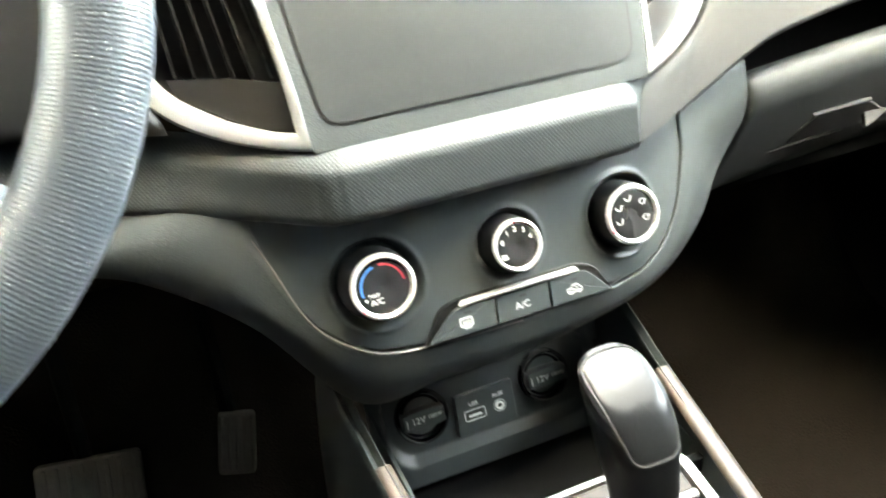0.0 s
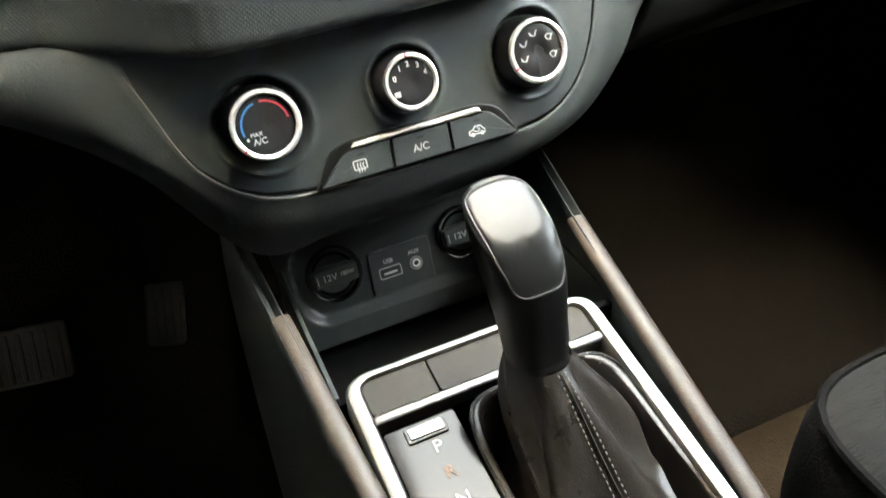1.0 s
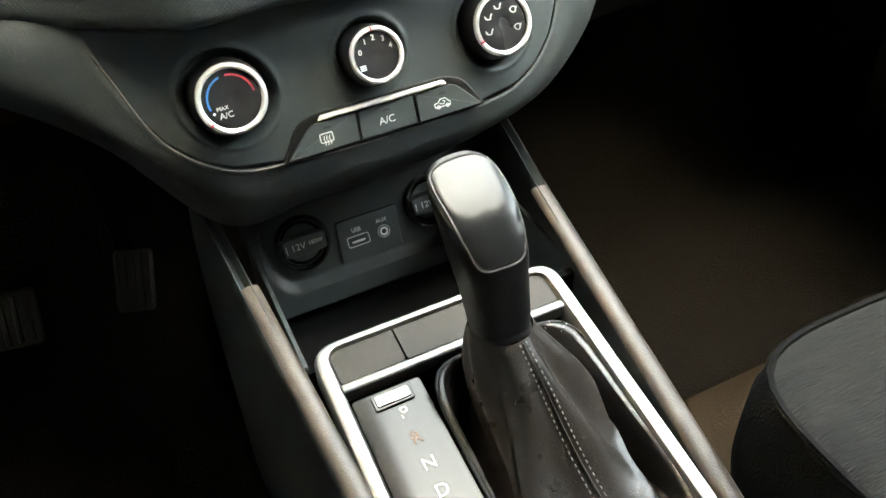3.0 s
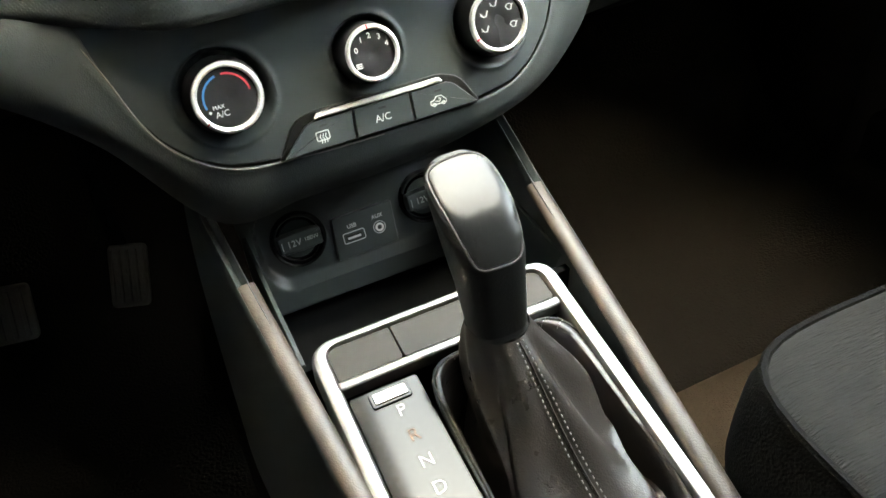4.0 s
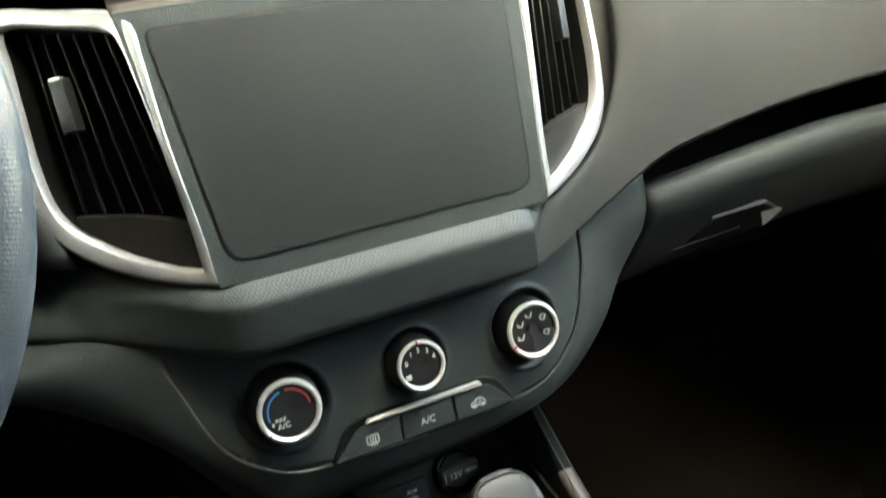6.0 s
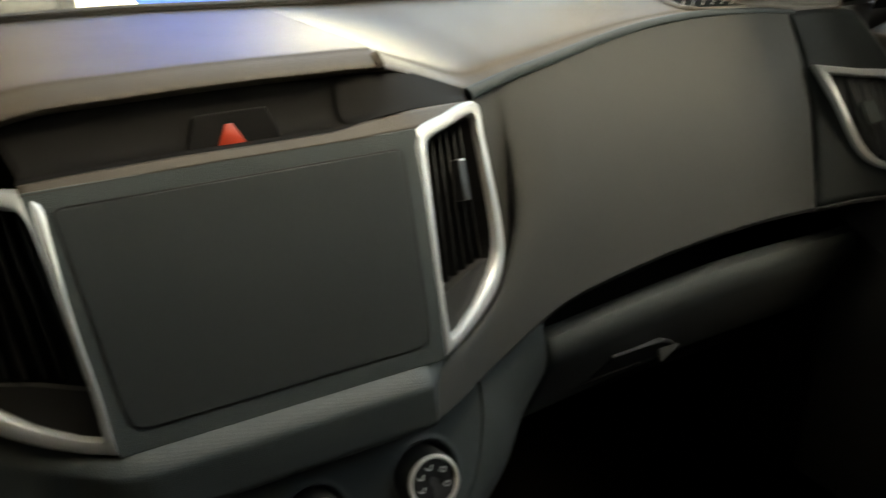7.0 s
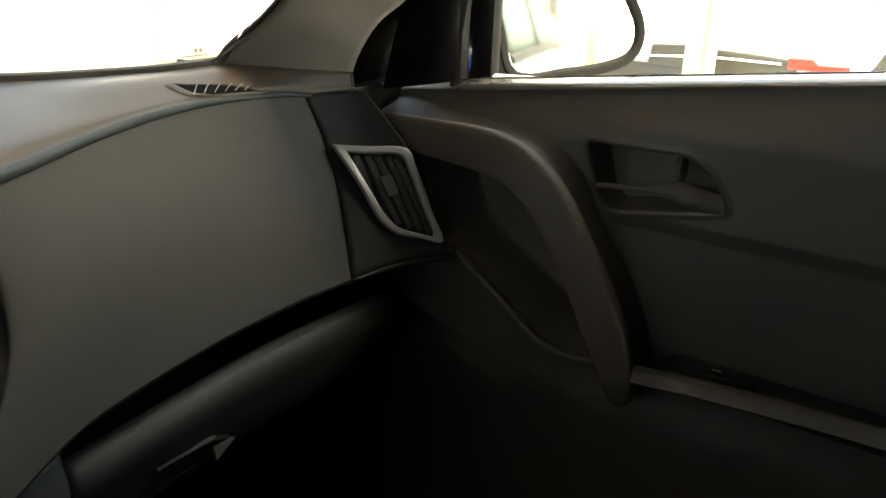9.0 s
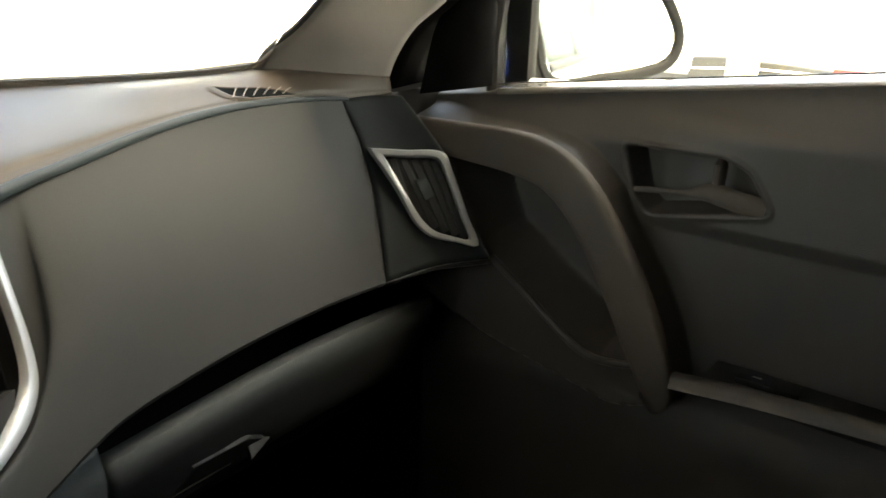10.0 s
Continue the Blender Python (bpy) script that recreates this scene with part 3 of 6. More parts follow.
# ---- centre air outlets ----
VN = Vector((-0.4367, 0.8414, -0.3183))
VENT_OUT = [(0.118, 0.029, 0.535), (0.120, 0.042, 0.566), (0.126, 0.064, 0.619), (0.1285, 0.084, 0.667), (0.130, 0.0915, 0.685), (0.1345, 0.097, 0.6915), (0.143, 0.102, 0.694), (0.165, 0.1135, 0.695),
            (0.2085, 0.1365, 0.6945), (0.2105, 0.129, 0.671), (0.2115, 0.1165, 0.638), (0.2125, 0.103, 0.601), (0.2085, 0.0905, 0.573), (0.1945, 0.0765, 0.556), (0.169, 0.059, 0.5435), (0.141, 0.042, 0.537)]
VENT_IN = [(0.127, 0.0375, 0.546), (0.128, 0.0475, 0.571), (0.133, 0.069, 0.622), (0.1385, 0.088, 0.664), (0.141, 0.0945, 0.6765), (0.1445, 0.0985, 0.681), (0.151, 0.1015, 0.683), (0.169, 0.111, 0.685),
           (0.2005, 0.1285, 0.685), (0.202, 0.122, 0.666), (0.2025, 0.111, 0.636), (0.2025, 0.0995, 0.606), (0.1985, 0.089, 0.582), (0.187, 0.0785, 0.568), (0.163, 0.0605, 0.5545), (0.140, 0.045, 0.5475)]


def along(loop, n):
    """n points on a closed 3D loop with crisp corners at its own points."""
    return [tuple(p) for p in cr([*loop, loop[0]], n + 1)[:-1]]


def mirrored(p):
    return (0.007 - p[0], p[1], p[2])


def centre_outlet(flip):
    f = mirrored if flip else tuple
    v = thing("air_vent", f((0.16, 0.08, 0.53)), "satin silver framed centre air vent with black louvres", "air vent", "centre air vents")
    N = Vector((VN.x if flip else -VN.x, -VN.y, -VN.z))
    o = along([f(p) for p in VENT_OUT], 96)
    i = along([f(p) for p in VENT_IN], 96)
    part("frame", frame_ring([Vector(p) + N * 0.001 for p in o], [Vector(p) + N * 0.0005 for p in i], N, 0.016, 0.0035), SILVER, v, "satin silver frame")
    # funnel behind the frame
    c = sum((Vector(p) for p in i), Vector()) / len(i)
    deep = [Vector(p).lerp(c, 0.06) - N * 0.035 for p in i]
    bm = grid([[Vector(p) - N * 0.003 for p in i], deep], close_u=True)
    bm.faces.new([bm.verts.new(p) for p in deep])
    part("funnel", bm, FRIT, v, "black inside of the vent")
    # blank lower corner
    low = [Vector(f(p)) for p in ((0.127, 0.0375, 0.546), (0.128, 0.0475, 0.5745), (0.160, 0.0655, 0.579), (0.191, 0.0825, 0.579), (0.187, 0.0785, 0.568), (0.163, 0.0605, 0.5545), (0.140, 0.045, 0.5475))]
    bm = bmesh.new()
    a = [bm.verts.new(p - N * 0.002) for p in low]
    b = [bm.verts.new(p - N * 0.012) for p in low]
    bm.faces.new(a)
    for q in range(len(low)):
        bm.faces.new((a[q], a[(q + 1) % len(low)], b[(q + 1) % len(low)], b[q]))
    part("blank_corner", bm, BLANK, v, "plain dark lower corner")
    # upright louvres
    top = [Vector(f((0.147, 0.101, 0.682))), Vector(f((0.2, 0.1285, 0.684)))]
    bot = [Vector(f((0.130, 0.050, 0.577))), Vector(f((0.197, 0.086, 0.579)))]
    for q in range(6):
        t = (q + 0.6) / 6.2
        p0, p1 = bot[0].lerp(bot[1], t), top[0].lerp(top[1], t)
        e = (p1 - p0).normalized()
        w = (N * 0.9 + Vector((0.35 if flip else 0.1, 0, 0))).normalized()
        s = e.cross(w).normalized()
        m = axes((p0 + p1) / 2 - N * 0.015, s, e, e.cross(s) * -1)
        h = (p1 - p0).length / 2 - 0.001
        part("louvre", box((-0.0009, -h, -0.007), (0.0009, h, 0.007), 0.0006, m, 1), LOUVRE, v)
    pt = Vector(f((0.1795, 0.1035, 0.645)))
    e = (top[1] - bot[1]).normalized()
    s = e.cross(N).normalized()
    m = axes(pt - N * 0.003, s, e, s.cross(e))
    part("slider", box((-0.0046, -0.019, -0.008), (0.0046, 0.014, 0.004), 0.0015, m), DARK, v, "small ribbed black slider")
    part("slider_cap", box((-0.0036, 0.0125, -0.002), (0.0036, 0.0143, 0.0046), 0.0005, m, 1), CHROME, v, "bright slider tip")
    return v


centre_outlet(False)
centre_outlet(True)

# ---- side outlet at the door ----
sv = thing("air_vent", (0.655, 0.08, 0.574), "silver rimmed side air vent with charcoal louvres", "air vent")
RN = -Vector((0.606, 0.699, -0.379)).normalized()
so = [(0.622, 0.1385, 0.6775), (0.650, 0.112, 0.675), (0.6845, 0.0815, 0.6715), (0.687, 0.070, 0.652), (0.6865, 0.060, 0.635), (0.6855, 0.045, 0.604), (0.6845, 0.028, 0.5725), (0.667, 0.046, 0.577),
      (0.6485, 0.065, 0.583), (0.6405, 0.0765, 0.592), (0.6365, 0.086, 0.603), (0.6315, 0.109, 0.6385)]
si = [(0.633, 0.1255, 0.669), (0.654, 0.106, 0.667), (0.677, 0.085, 0.6645), (0.6795, 0.074, 0.648), (0.6795, 0.064, 0.631), (0.679, 0.0505, 0.605), (0.6785, 0.037, 0.580), (0.666, 0.050, 0.583),
      (0.6525, 0.0645, 0.589), (0.6465, 0.073, 0.5965), (0.643, 0.081, 0.606), (0.639, 0.104, 0.637)]
so = [tuple(Vector(p) + RN * 0.004) for p in so]
si = [tuple(Vector(p) + RN * 0.004) for p in si]
o, i = along(so, 72), along(si, 72)
part("frame", frame_ring(o, i, RN, 0.016, 0.0025), SILVER, sv, "satin silver rim")
deep = [Vector(p) - RN * 0.008 for p in i]
bm = grid([[Vector(p) for p in i], deep], close_u=True)
bm.faces.new([bm.verts.new(p) for p in deep])
part("funnel", bm, FRIT, sv)
tl, tr, bl, br = Vector((0.635, 0.122, 0.667)), Vector((0.676, 0.085, 0.663)), Vector((0.640, 0.095, 0.620)), Vector((0.6775, 0.038, 0.581))
for q, (t0, t1) in enumerate(((0.10, -0.02), (0.32, 0.26), (0.54, 0.50), (0.76, 0.74), (0.95, 0.97))):
    p1, p0 = tl.lerp(tr, t0), Vector((0.648, 0.078, 0.594)).lerp(br, max(0, t1)) if t1 > 0 else bl
    e = (p1 - p0).normalized()
    s = e.cross(RN).normalized()
    m = axes((p0 + p1) / 2 - RN * 0.001, s, e, s.cross(e))
    h = (p1 - p0).length / 2
    part("louvre", box((-0.0040, -h, -0.003), (0.0040, h, 0.0015), 0.001, m, 1), DARK, sv)
pt = Vector((0.6565, 0.084, 0.634))
e = (tl.lerp(tr, 0.5) - Vector((0.663, 0.058, 0.588))).normalized()
s = e.cross(RN).normalized()
m = axes(pt + RN * 0.002, s, e, s.cross(e))
part("slider", plate(rounded([(-0.0065, -0.012), (0.0065, -0.012), (0.0065, 0.010), (-0.0065, 0.014)], 0.002), m, -0.004, 0.003, 0.0008), DASH, sv, "small dark thumb slider")

# ---- climate panel ----
cl = thing("climate_panel", (0, 0, 0.40), "satin black heater control panel with three dials and a button row", "control panel")
lowx = [0, 0.068, 0.100, 0.117, 0.134, 0.146, 0.155, 0.164]
lowz = [0.4005, 0.401, 0.404, 0.411, 0.426, 0.446, 0.470, 0.499]
KNOBS = ((-0.0905, 0.4435, 0.0215, 0.030), (0.002, 0.4475, 0.0178, 0.024), (0.0925, 0.4435, 0.0212, 0.029))
gx = np.linspace(-0.1638, 0.1638, 240)
gt = np.linspace(0, 1, 84)
rows = []
for x in gx:
    z0 = np.interp(abs(x), lowx, lowz)
    z = z0 + (0.504 - z0) * gt
    y = 0.012 + LEAN * (z - 0.45) + 0.6 * x * x
    for kx, kz, kr, kw in KNOBS:
        r = np.hypot(x - kx, (z - kz) * 1.085)
        y = y + 0.009 * smooth((kw - r) / 0.0065)
        y = y - 0.0012 * np.exp(-((r - kw - 0.0012) / 0.0016) ** 2)
    rows.append([(x, b, c) for b, c in zip(y, z)])
part("fascia", grid(rows), PANEL, cl, "satin black plastic fascia", thick=0.002)


def dial(kx, kz, kr, pointer):
    m = on_climate(kx, kz)
    s = kr / 0.0215
    body = part("dial", lathe([(0.0245 * s, -0.010), (0.0235 * s, 0.002), (0.0222 * s, 0.0125), (0.0214 * s, 0.0145), (0.0205 * s, 0.0150)], m, 60,
                              mod=lambda i, r: 1 + (0.008 if i % 2 else -0.008)), DARK, cl, "ribbed black rotary dial")
    ring = [(0.0214 * s, 0.0135), (0.0215 * s, 0.0150), (0.0206 * s, 0.0166), (0.0192 * s, 0.0170), (0.0181 * s, 0.0162), (0.0177 * s, 0.0145)]
    part("ring", lathe(ring, m, 64), CHROME, body, "bright metal ring")
    disc = [(0.0180 * s, 0.0140), (0.0165 * s, 0.0147), (0.009 * s, 0.0147), (0.0055 * s, 0.0138), (0.0001, 0.0130)]
    part("dial_face", lathe(disc, m, 48), SATINBLK, body)
    a = radians(pointer)
    pm = m @ Matrix.Rotation(a, 4, "Z")
    part("pointer", box((0.0182 * s, -0.0006, 0.0160), (0.0213 * s, 0.0006, 0.0174), 0.0002, pm, 1), RED, body, "red pointer line")
    return m, body


m, b = dial(*KNOBS[0][:3], 218)
part("cold_scale", strip(arc2(0.0142, 105, 195), 0.0012, m, 0.0146, 0.0150), BLUE, b, "blue cold scale")
part("hot_scale", strip(arc2(0.0142, 5, 90), 0.0012, m, 0.0146, 0.0150), RED, b, "red hot scale")
bm = lettering("MAX", 0.0034, m @ Matrix.Translation((-0.0068, -0.0042, 0.0147)))
lettering("A/C", 0.0052, m @ Matrix.Translation((-0.0056, -0.0086, 0.0147)), bm)
plate(circle(0.0009, 10), m @ Matrix.Translation((-0.0124, -0.0062, 0)), 0.0146, 0.0150, 0.0001, bm)
part("print", bm, MARK, b, "white lettering")
m, b = dial(*KNOBS[1][:3], 92)
bm = bmesh.new()
for ch, ang in (("0", 160), ("1", 122), ("2", 90), ("3", 55), ("4", 20)):
    r = 0.0108
    lettering(ch, 0.0048, m @ Matrix.Translation((r * math.cos(radians(ang)), r * math.sin(radians(ang)), 0.0147)), bm)
for q in (-1, 0, 1):
    box((-0.0125, -0.0062 + q * 0.0012, 0.0146), (-0.0085, -0.0055 + q * 0.0012, 0.0150), 0, m, 1, bm)
part("print", bm, MARK, b, "white fan speed numbers")
m, b = dial(*KNOBS[2][:3], 205)
bm = bmesh.new()
for ang in (198, 148, 98, 36, -26):
    r = 0.0112
    t = m @ Matrix.Translation((r * math.cos(radians(ang)), r * math.sin(radians(ang)), 0))
    strip([(-0.0026, 0.0012), (-0.001, -0.0012), (0.0012, -0.0014)], 0.0006, t, 0.0146, 0.0150, bm)
    strip([(0.0012, -0.0014), (0.002, 0.0008), (0.003, 0.002)], 0.0008, t, 0.0146, 0.0150, bm)
    if ang < 60:
        strip(arc2(0.0024, 30, 150, 8), 0.0006, t, 0.0146, 0.0150, bm)
        continue
    strip([(-0.0026, -0.0004), (-0.0012, -0.0008)], 0.0005, t, 0.0146, 0.0150, bm)
part("print", bm, MARK, b, "white airflow symbols")

# button row
CB = on_climate(0, 0.4005)
k = 1.085
well = rounded([(-0.0705, 0.0), (0.0715, 0.0), (0.0600, 0.0205), (0.047, 0.0255), (-0.043, 0.0255), (-0.0565, 0.0215)], [0.001, 0.001, 0.006, 0.006, 0.006, 0.006])
part("button_well", plate(well, CB, -0.004, 0.0016, 0.0006), FRIT, cl, "black slot round the buttons")
for x0, x1, x2, x3 in ((-0.0675, -0.0205, -0.0185, -0.0480), (-0.0185, 0.0205, 0.0215, -0.0165), (0.0225, 0.0685, 0.0520, 0.0235)):
    lp = rounded([(x0, 0.0012), (x1, 0.0012), (x2, 0.0195), (x3, 0.0195)], [0.001, 0.001, 0.005 if x0 > 0 else 0.001, 0.005 if x0 < -0.03 else 0.001])
    bt = part("button", plate(lp, CB, 0.0, 0.0045, 0.0005), PANEL, cl, "black push button")
    xm = (x0 + x1 + x2 + x3) / 4
    part("lamp_slot", box((xm - 0.0026, 0.0148, 0.0043), (xm + 0.0026, 0.0162, 0.0047), 0, CB), DARK, bt)
    if x0 < -0.03:
        bm = bmesh.new()
        t = CB @ Matrix.Translation((-0.0405, 0.0085, 0))
        strip(rounded([(-0.0042, -0.002), (0.0042, -0.002), (0.0042, 0.0036), (-0.0042, 0.0036)], 0.001, 3) + [(-0.0042, -0.001)], 0.0007, t, 0.0044, 0.0048, bm)
        for q in (-0.0018, 0, 0.0018):
            strip([(q, -0.004), (q + 0.0007, -0.002), (q - 0.0003, 0.0), (q + 0.0005, 0.002)], 0.0006, t, 0.0044, 0.0048, bm)
        part("print", bm, MARK, bt, "white rear demist symbol")
    elif x0 < 0:
        part("print", lettering("A/C", 0.0068, CB @ Matrix.Translation((0.001, 0.009, 0.0046))), MARK, bt, "white lettering")
    else:
        bm = bmesh.new()
        t = CB @ Matrix.Translation((0.0405, 0.009, 0))
        strip([(-0.0055, -0.002), (-0.0055, 0.0005), (-0.0028, 0.001), (-0.001, 0.003), (0.0028, 0.003), (0.0045, 0.0008), (0.0056, 0.0), (0.0056, -0.002), (-0.0055, -0.002)], 0.0007, t, 0.0044, 0.0048, bm)
        for q in (-0.0032, 0.0034):
            strip(arc2(0.0011, 0, 360, 9, (q, -0.002)), 0.0006, t, 0.0044, 0.0048, bm)
        strip([(-0.002, 0.0002), (0.0008, -0.0006), (0.0022, 0.0012), (0.0005, 0.0016)], 0.0006, t, 0.0044, 0.0048, bm)
        part("print", bm, MARK, bt, "white recirculation symbol")
part("bright_strip", plate(rounded([(-0.043, 0.0205), (0.0465, 0.0205), (0.0445, 0.0236), (-0.0405, 0.0236)], 0.0008, 3), CB, 0.0, 0.0058, 0.0008), CHROME, cl, "thin bright strip")

# surround of the climate panel: a lip below it, knee panel towards the driver
SEAM = [(-0.42, 0.130, 0.507), (-0.30, 0.116, 0.505), (-0.222, 0.090, 0.503), (-0.168, 0.054, 0.505), (-0.1535, 0.0325, 0.47), (-0.1345, 0.0115, 0.4255), (-0.100, -0.002, 0.4025), (-0.05, -0.0080, 0.3995), (0.0, -0.0095, 0.399), (0.05, -0.0080, 0.3995),
        (0.100, -0.002, 0.4025), (0.1345, 0.0115, 0.4255), (0.1545, 0.0318, 0.468), (0.1665, 0.0510, 0.507), (0.2360, 0.068, 0.513)]
RIM = [(-0.42, 0.086, 0.484), (-0.345, 0.084, 0.483), (-0.30, 0.080, 0.480), (-0.258, 0.072, 0.472), (-0.222, 0.060, 0.459), (-0.169, 0.036, 0.422), (-0.114, 0.012, 0.356), (-0.055, 0.004, 0.360), (0.0, 0.002, 0.362), (0.05, 0.003, 0.366),
       (0.104, 0.008, 0.3745), (0.140, 0.0145, 0.388), (0.177, 0.031, 0.412), (0.205, 0.051, 0.437), (0.2365, 0.066, 0.460)]
fat = [Vector(a).lerp(Vector(b), 0.5) + Vector((0, -0.006, -0.001)) for a, b in zip(SEAM, RIM)]
und = [Vector(p) + Vector((0, 0.012, -0.005)) for p in RIM]
und2 = [Vector(p) + Vector((0, 0.06, -0.004)) for p in RIM]
rows = [par(c, 145) for c in (SEAM, fat, RIM, und, und2)]
part("climate_surround", grid([par([r[j] for r in rows], 25) for j in range(145)]), LOWER, dash, "grained lower surround of the heater panel", thick=0.002)
# highlight on the seam's edge as a pale tube, only where light falls
gl = [Vector(p) + Vector((0, -0.0006, -0.0004)) for p in cr(SEAM[3:9], 80)]
part("seam_highlight", sweep(gl, circle(0.00045, 6), up=(0, -1, 0.4)), PILLAR, dash, "fine pale line painted as the lit edge of the panel seam")
kn = [Vector(p) for p in ((-0.2395, 0.0985, 0.5035), (-0.2360, 0.083, 0.488), (-0.2325, 0.0665, 0.4655))]
part("knee_seam", sweep(kn, circle(0.0007, 6), up=(0, -1, 0.3)), FRIT, dash, "fine joint in the knee panel")
# knee panel left of it
kn1 = [(-0.42, 0.130, 0.507), (-0.70, 0.135, 0.505)]
kn2 = [(-0.42, 0.096, 0.492), (-0.70, 0.095, 0.49)]
kn3 = [(-0.42, 0.086, 0.482), (-0.70, 0.08, 0.45)]
kn4 = [(-0.40, 0.14, 0.41), (-0.70, 0.15, 0.40)]
part("knee_panel", loft([kn1, kn2, kn3, kn4], 30, 18), LOWER, dash, thick=0.002)

# ---- glovebox ----
gb = thing("glovebox", (0.45, 0.1, 0.25), "closed black grained glovebox with a recessed handle", "glovebox")
LID = [(0.108, 0.476), (0.098, 0.4835), (0.088, 0.4860), (0.080, 0.4835), (0.0755, 0.475), (0.0770, 0.459), (0.087, 0.438), (0.104, 0.405), (0.132, 0.365), (0.175, 0.33)]
rows = []
for x in np.linspace(0.2385, 0.686, 46):
    u = min(1.0, (x - 0.24) / 0.435)
    dz = 0.012 * math.sin(min(1, u * 2.0) * math.pi / 2) - 0.05 * max(0, u - 0.5) ** 1.5
    dy = 0.03 * u * u - 0.015
    rows.append(cr([(x, y + dy, z + 0.012 + dz) for y, z in LID], 30))
part("lid", grid(rows), LIDM, gb, "grained black lid", thick=0.004)
GM = axes(Vector((0.359, 0.0872, 0.4295)), Vector((1, 0, 0)), Vector((0, -0.5, 0.866)), Vector((0, -0.866, -0.5)))
lp = rounded([(-0.045, -0.018), (0.026, -0.016), (0.060, -0.004), (0.030, 0.016), (-0.030, 0.016)], 0.006)
part("handle_cup", plate(lp, GM, -0.004, 0.0015, 0.001), DARK, gb, "black recessed handle")
tip = axes(GM @ Vector((0.046, 0.0, 0.003)), Vector((1, 0.1, 0.1)).normalized(), Vector((-0.05, 0.5, 0.85)).normalized(), Vector((0.0, -0.85, 0.5)).normalized())
part("handle_edge", plate(rounded([(-0.016, -0.010), (0.017, -0.003), (-0.010, 0.013)], 0.003), tip, -0.004, 0.0, 0.001), DARK, gb, "triangular handle tip")
part("handle_lip", strip([(-0.034, 0.0175), (0.03, 0.0185)], 0.0020, GM, -0.001, 0.0018), DARK, gb)
part("handle_lower_lip", strip([(-0.062, -0.023), (0.02, -0.019)], 0.0016, GM, -0.001, 0.0016), DARK, gb)

# sheet that paints the shade in the gap over the lid
part("cavity", box((0.205, 0.165, 0.34), (0.70, 0.175, 0.545), 0.002), SHADEBLK, gb, "dark sheet for the shade behind the lid")

# ---- defroster outlet in the top ----
dv = thing("defroster_vent", (0.54, 0.21, 0.74), "small slotted side window vent in the dashboard top", "air vent")


def on_top(x, y, lift=0.0):
    hit = TOPTREE.ray_cast(Vector((x, y, 1.0)), Vector((0, 0, -1)))
    n = hit[1] if hit[1].z > 0 else -hit[1]
    return hit[0] + n * (lift + 0.0008)


HOLE = [(0.4767, 0.2124), (0.4881, 0.2064), (0.5063, 0.2006), (0.5253, 0.1949), (0.5356, 0.1899), (0.5521, 0.1857), (0.5631, 0.1834), (0.5406, 0.1842), (0.5164, 0.1852), (0.4952, 0.1877), (0.4828, 0.1916), (0.4786, 0.2004)]
hole = [(p[0], p[1]) for p in cr([(*HOLE[-1], 0), *[(a, b, 0) for a, b in HOLE]], 61)[:-1]]
hc = (0.5185, 0.1945)
lipo = [(hc[0] + (x - hc[0]) * (1.12 + 0.10 * abs(x - hc[0]) / 0.045), hc[1] + (y - hc[1]) * 1.25) for x, y in hole]
rows = [[on_top(x, y, 0.0002) for x, y in lipo], [on_top(a[0] * 0.5 + b[0] * 0.5, a[1] * 0.5 + b[1] * 0.5, 0.0016) for a, b in zip(lipo, hole)], [on_top(x, y, 0.0012) for x, y in hole], [on_top(x, y, 0.0002) for x, y in hole]]
part("rim", grid(rows, close_u=True), TOP, dv)
# no real depth: a dark sheet on the surface paints the slots' shade
rows = [[on_top(hc[0] + (x - hc[0]) * k, hc[1] + (y - hc[1]) * k, 0.0005) for x, y in hole] for k in (1.0, 0.6, 0.2, 0.01)]
part("well", grid(rows, close_u=True), SHADEBLK, dv, "black sheet painted as the shade in the slots")
for x in (0.487, 0.499, 0.5115, 0.524, 0.5365, 0.548):
    lo, hi = on_top(x - 0.007, 0.1885 - 0.05 * (x - 0.5), 0.0014), on_top(x + 0.009, 0.2005 - 0.22 * (x - 0.5), 0.0014)
    part("slat", sweep([lo, lo.lerp(hi, 0.5) + Vector((0, 0, 0.0006)), hi], circle(0.00055, 6)), PILLAR, dv)


# ---- sockets under the climate panel ----
sk = thing("socket_panel", (0, 0.06, 0.24), "black socket panel with two 12 V sockets, USB and AUX ports", "socket panel")
rows = []
for z in np.linspace(0.235, 0.360, 70):
    hw = 0.096 + 0.11 * (z - 0.243)
    r = []
    for x in np.linspace(-hw, hw, 110):
        e = inside(rounded([(-0.078, 0.2515), (0.076, 0.2515), (0.092, 0.268), (0.092, 0.312), (-0.092, 0.312), (-0.092, 0.268)], 0.022), np.array(x), np.array(z))
        r.append((x, socket_y(z) - 0.007 + 0.008 * float(smooth((e + 0.002) / 0.0045)), z))
    rows.append(r)
part("backing", grid(rows), PANEL, sk, "moulded black backing", thick=0.002)


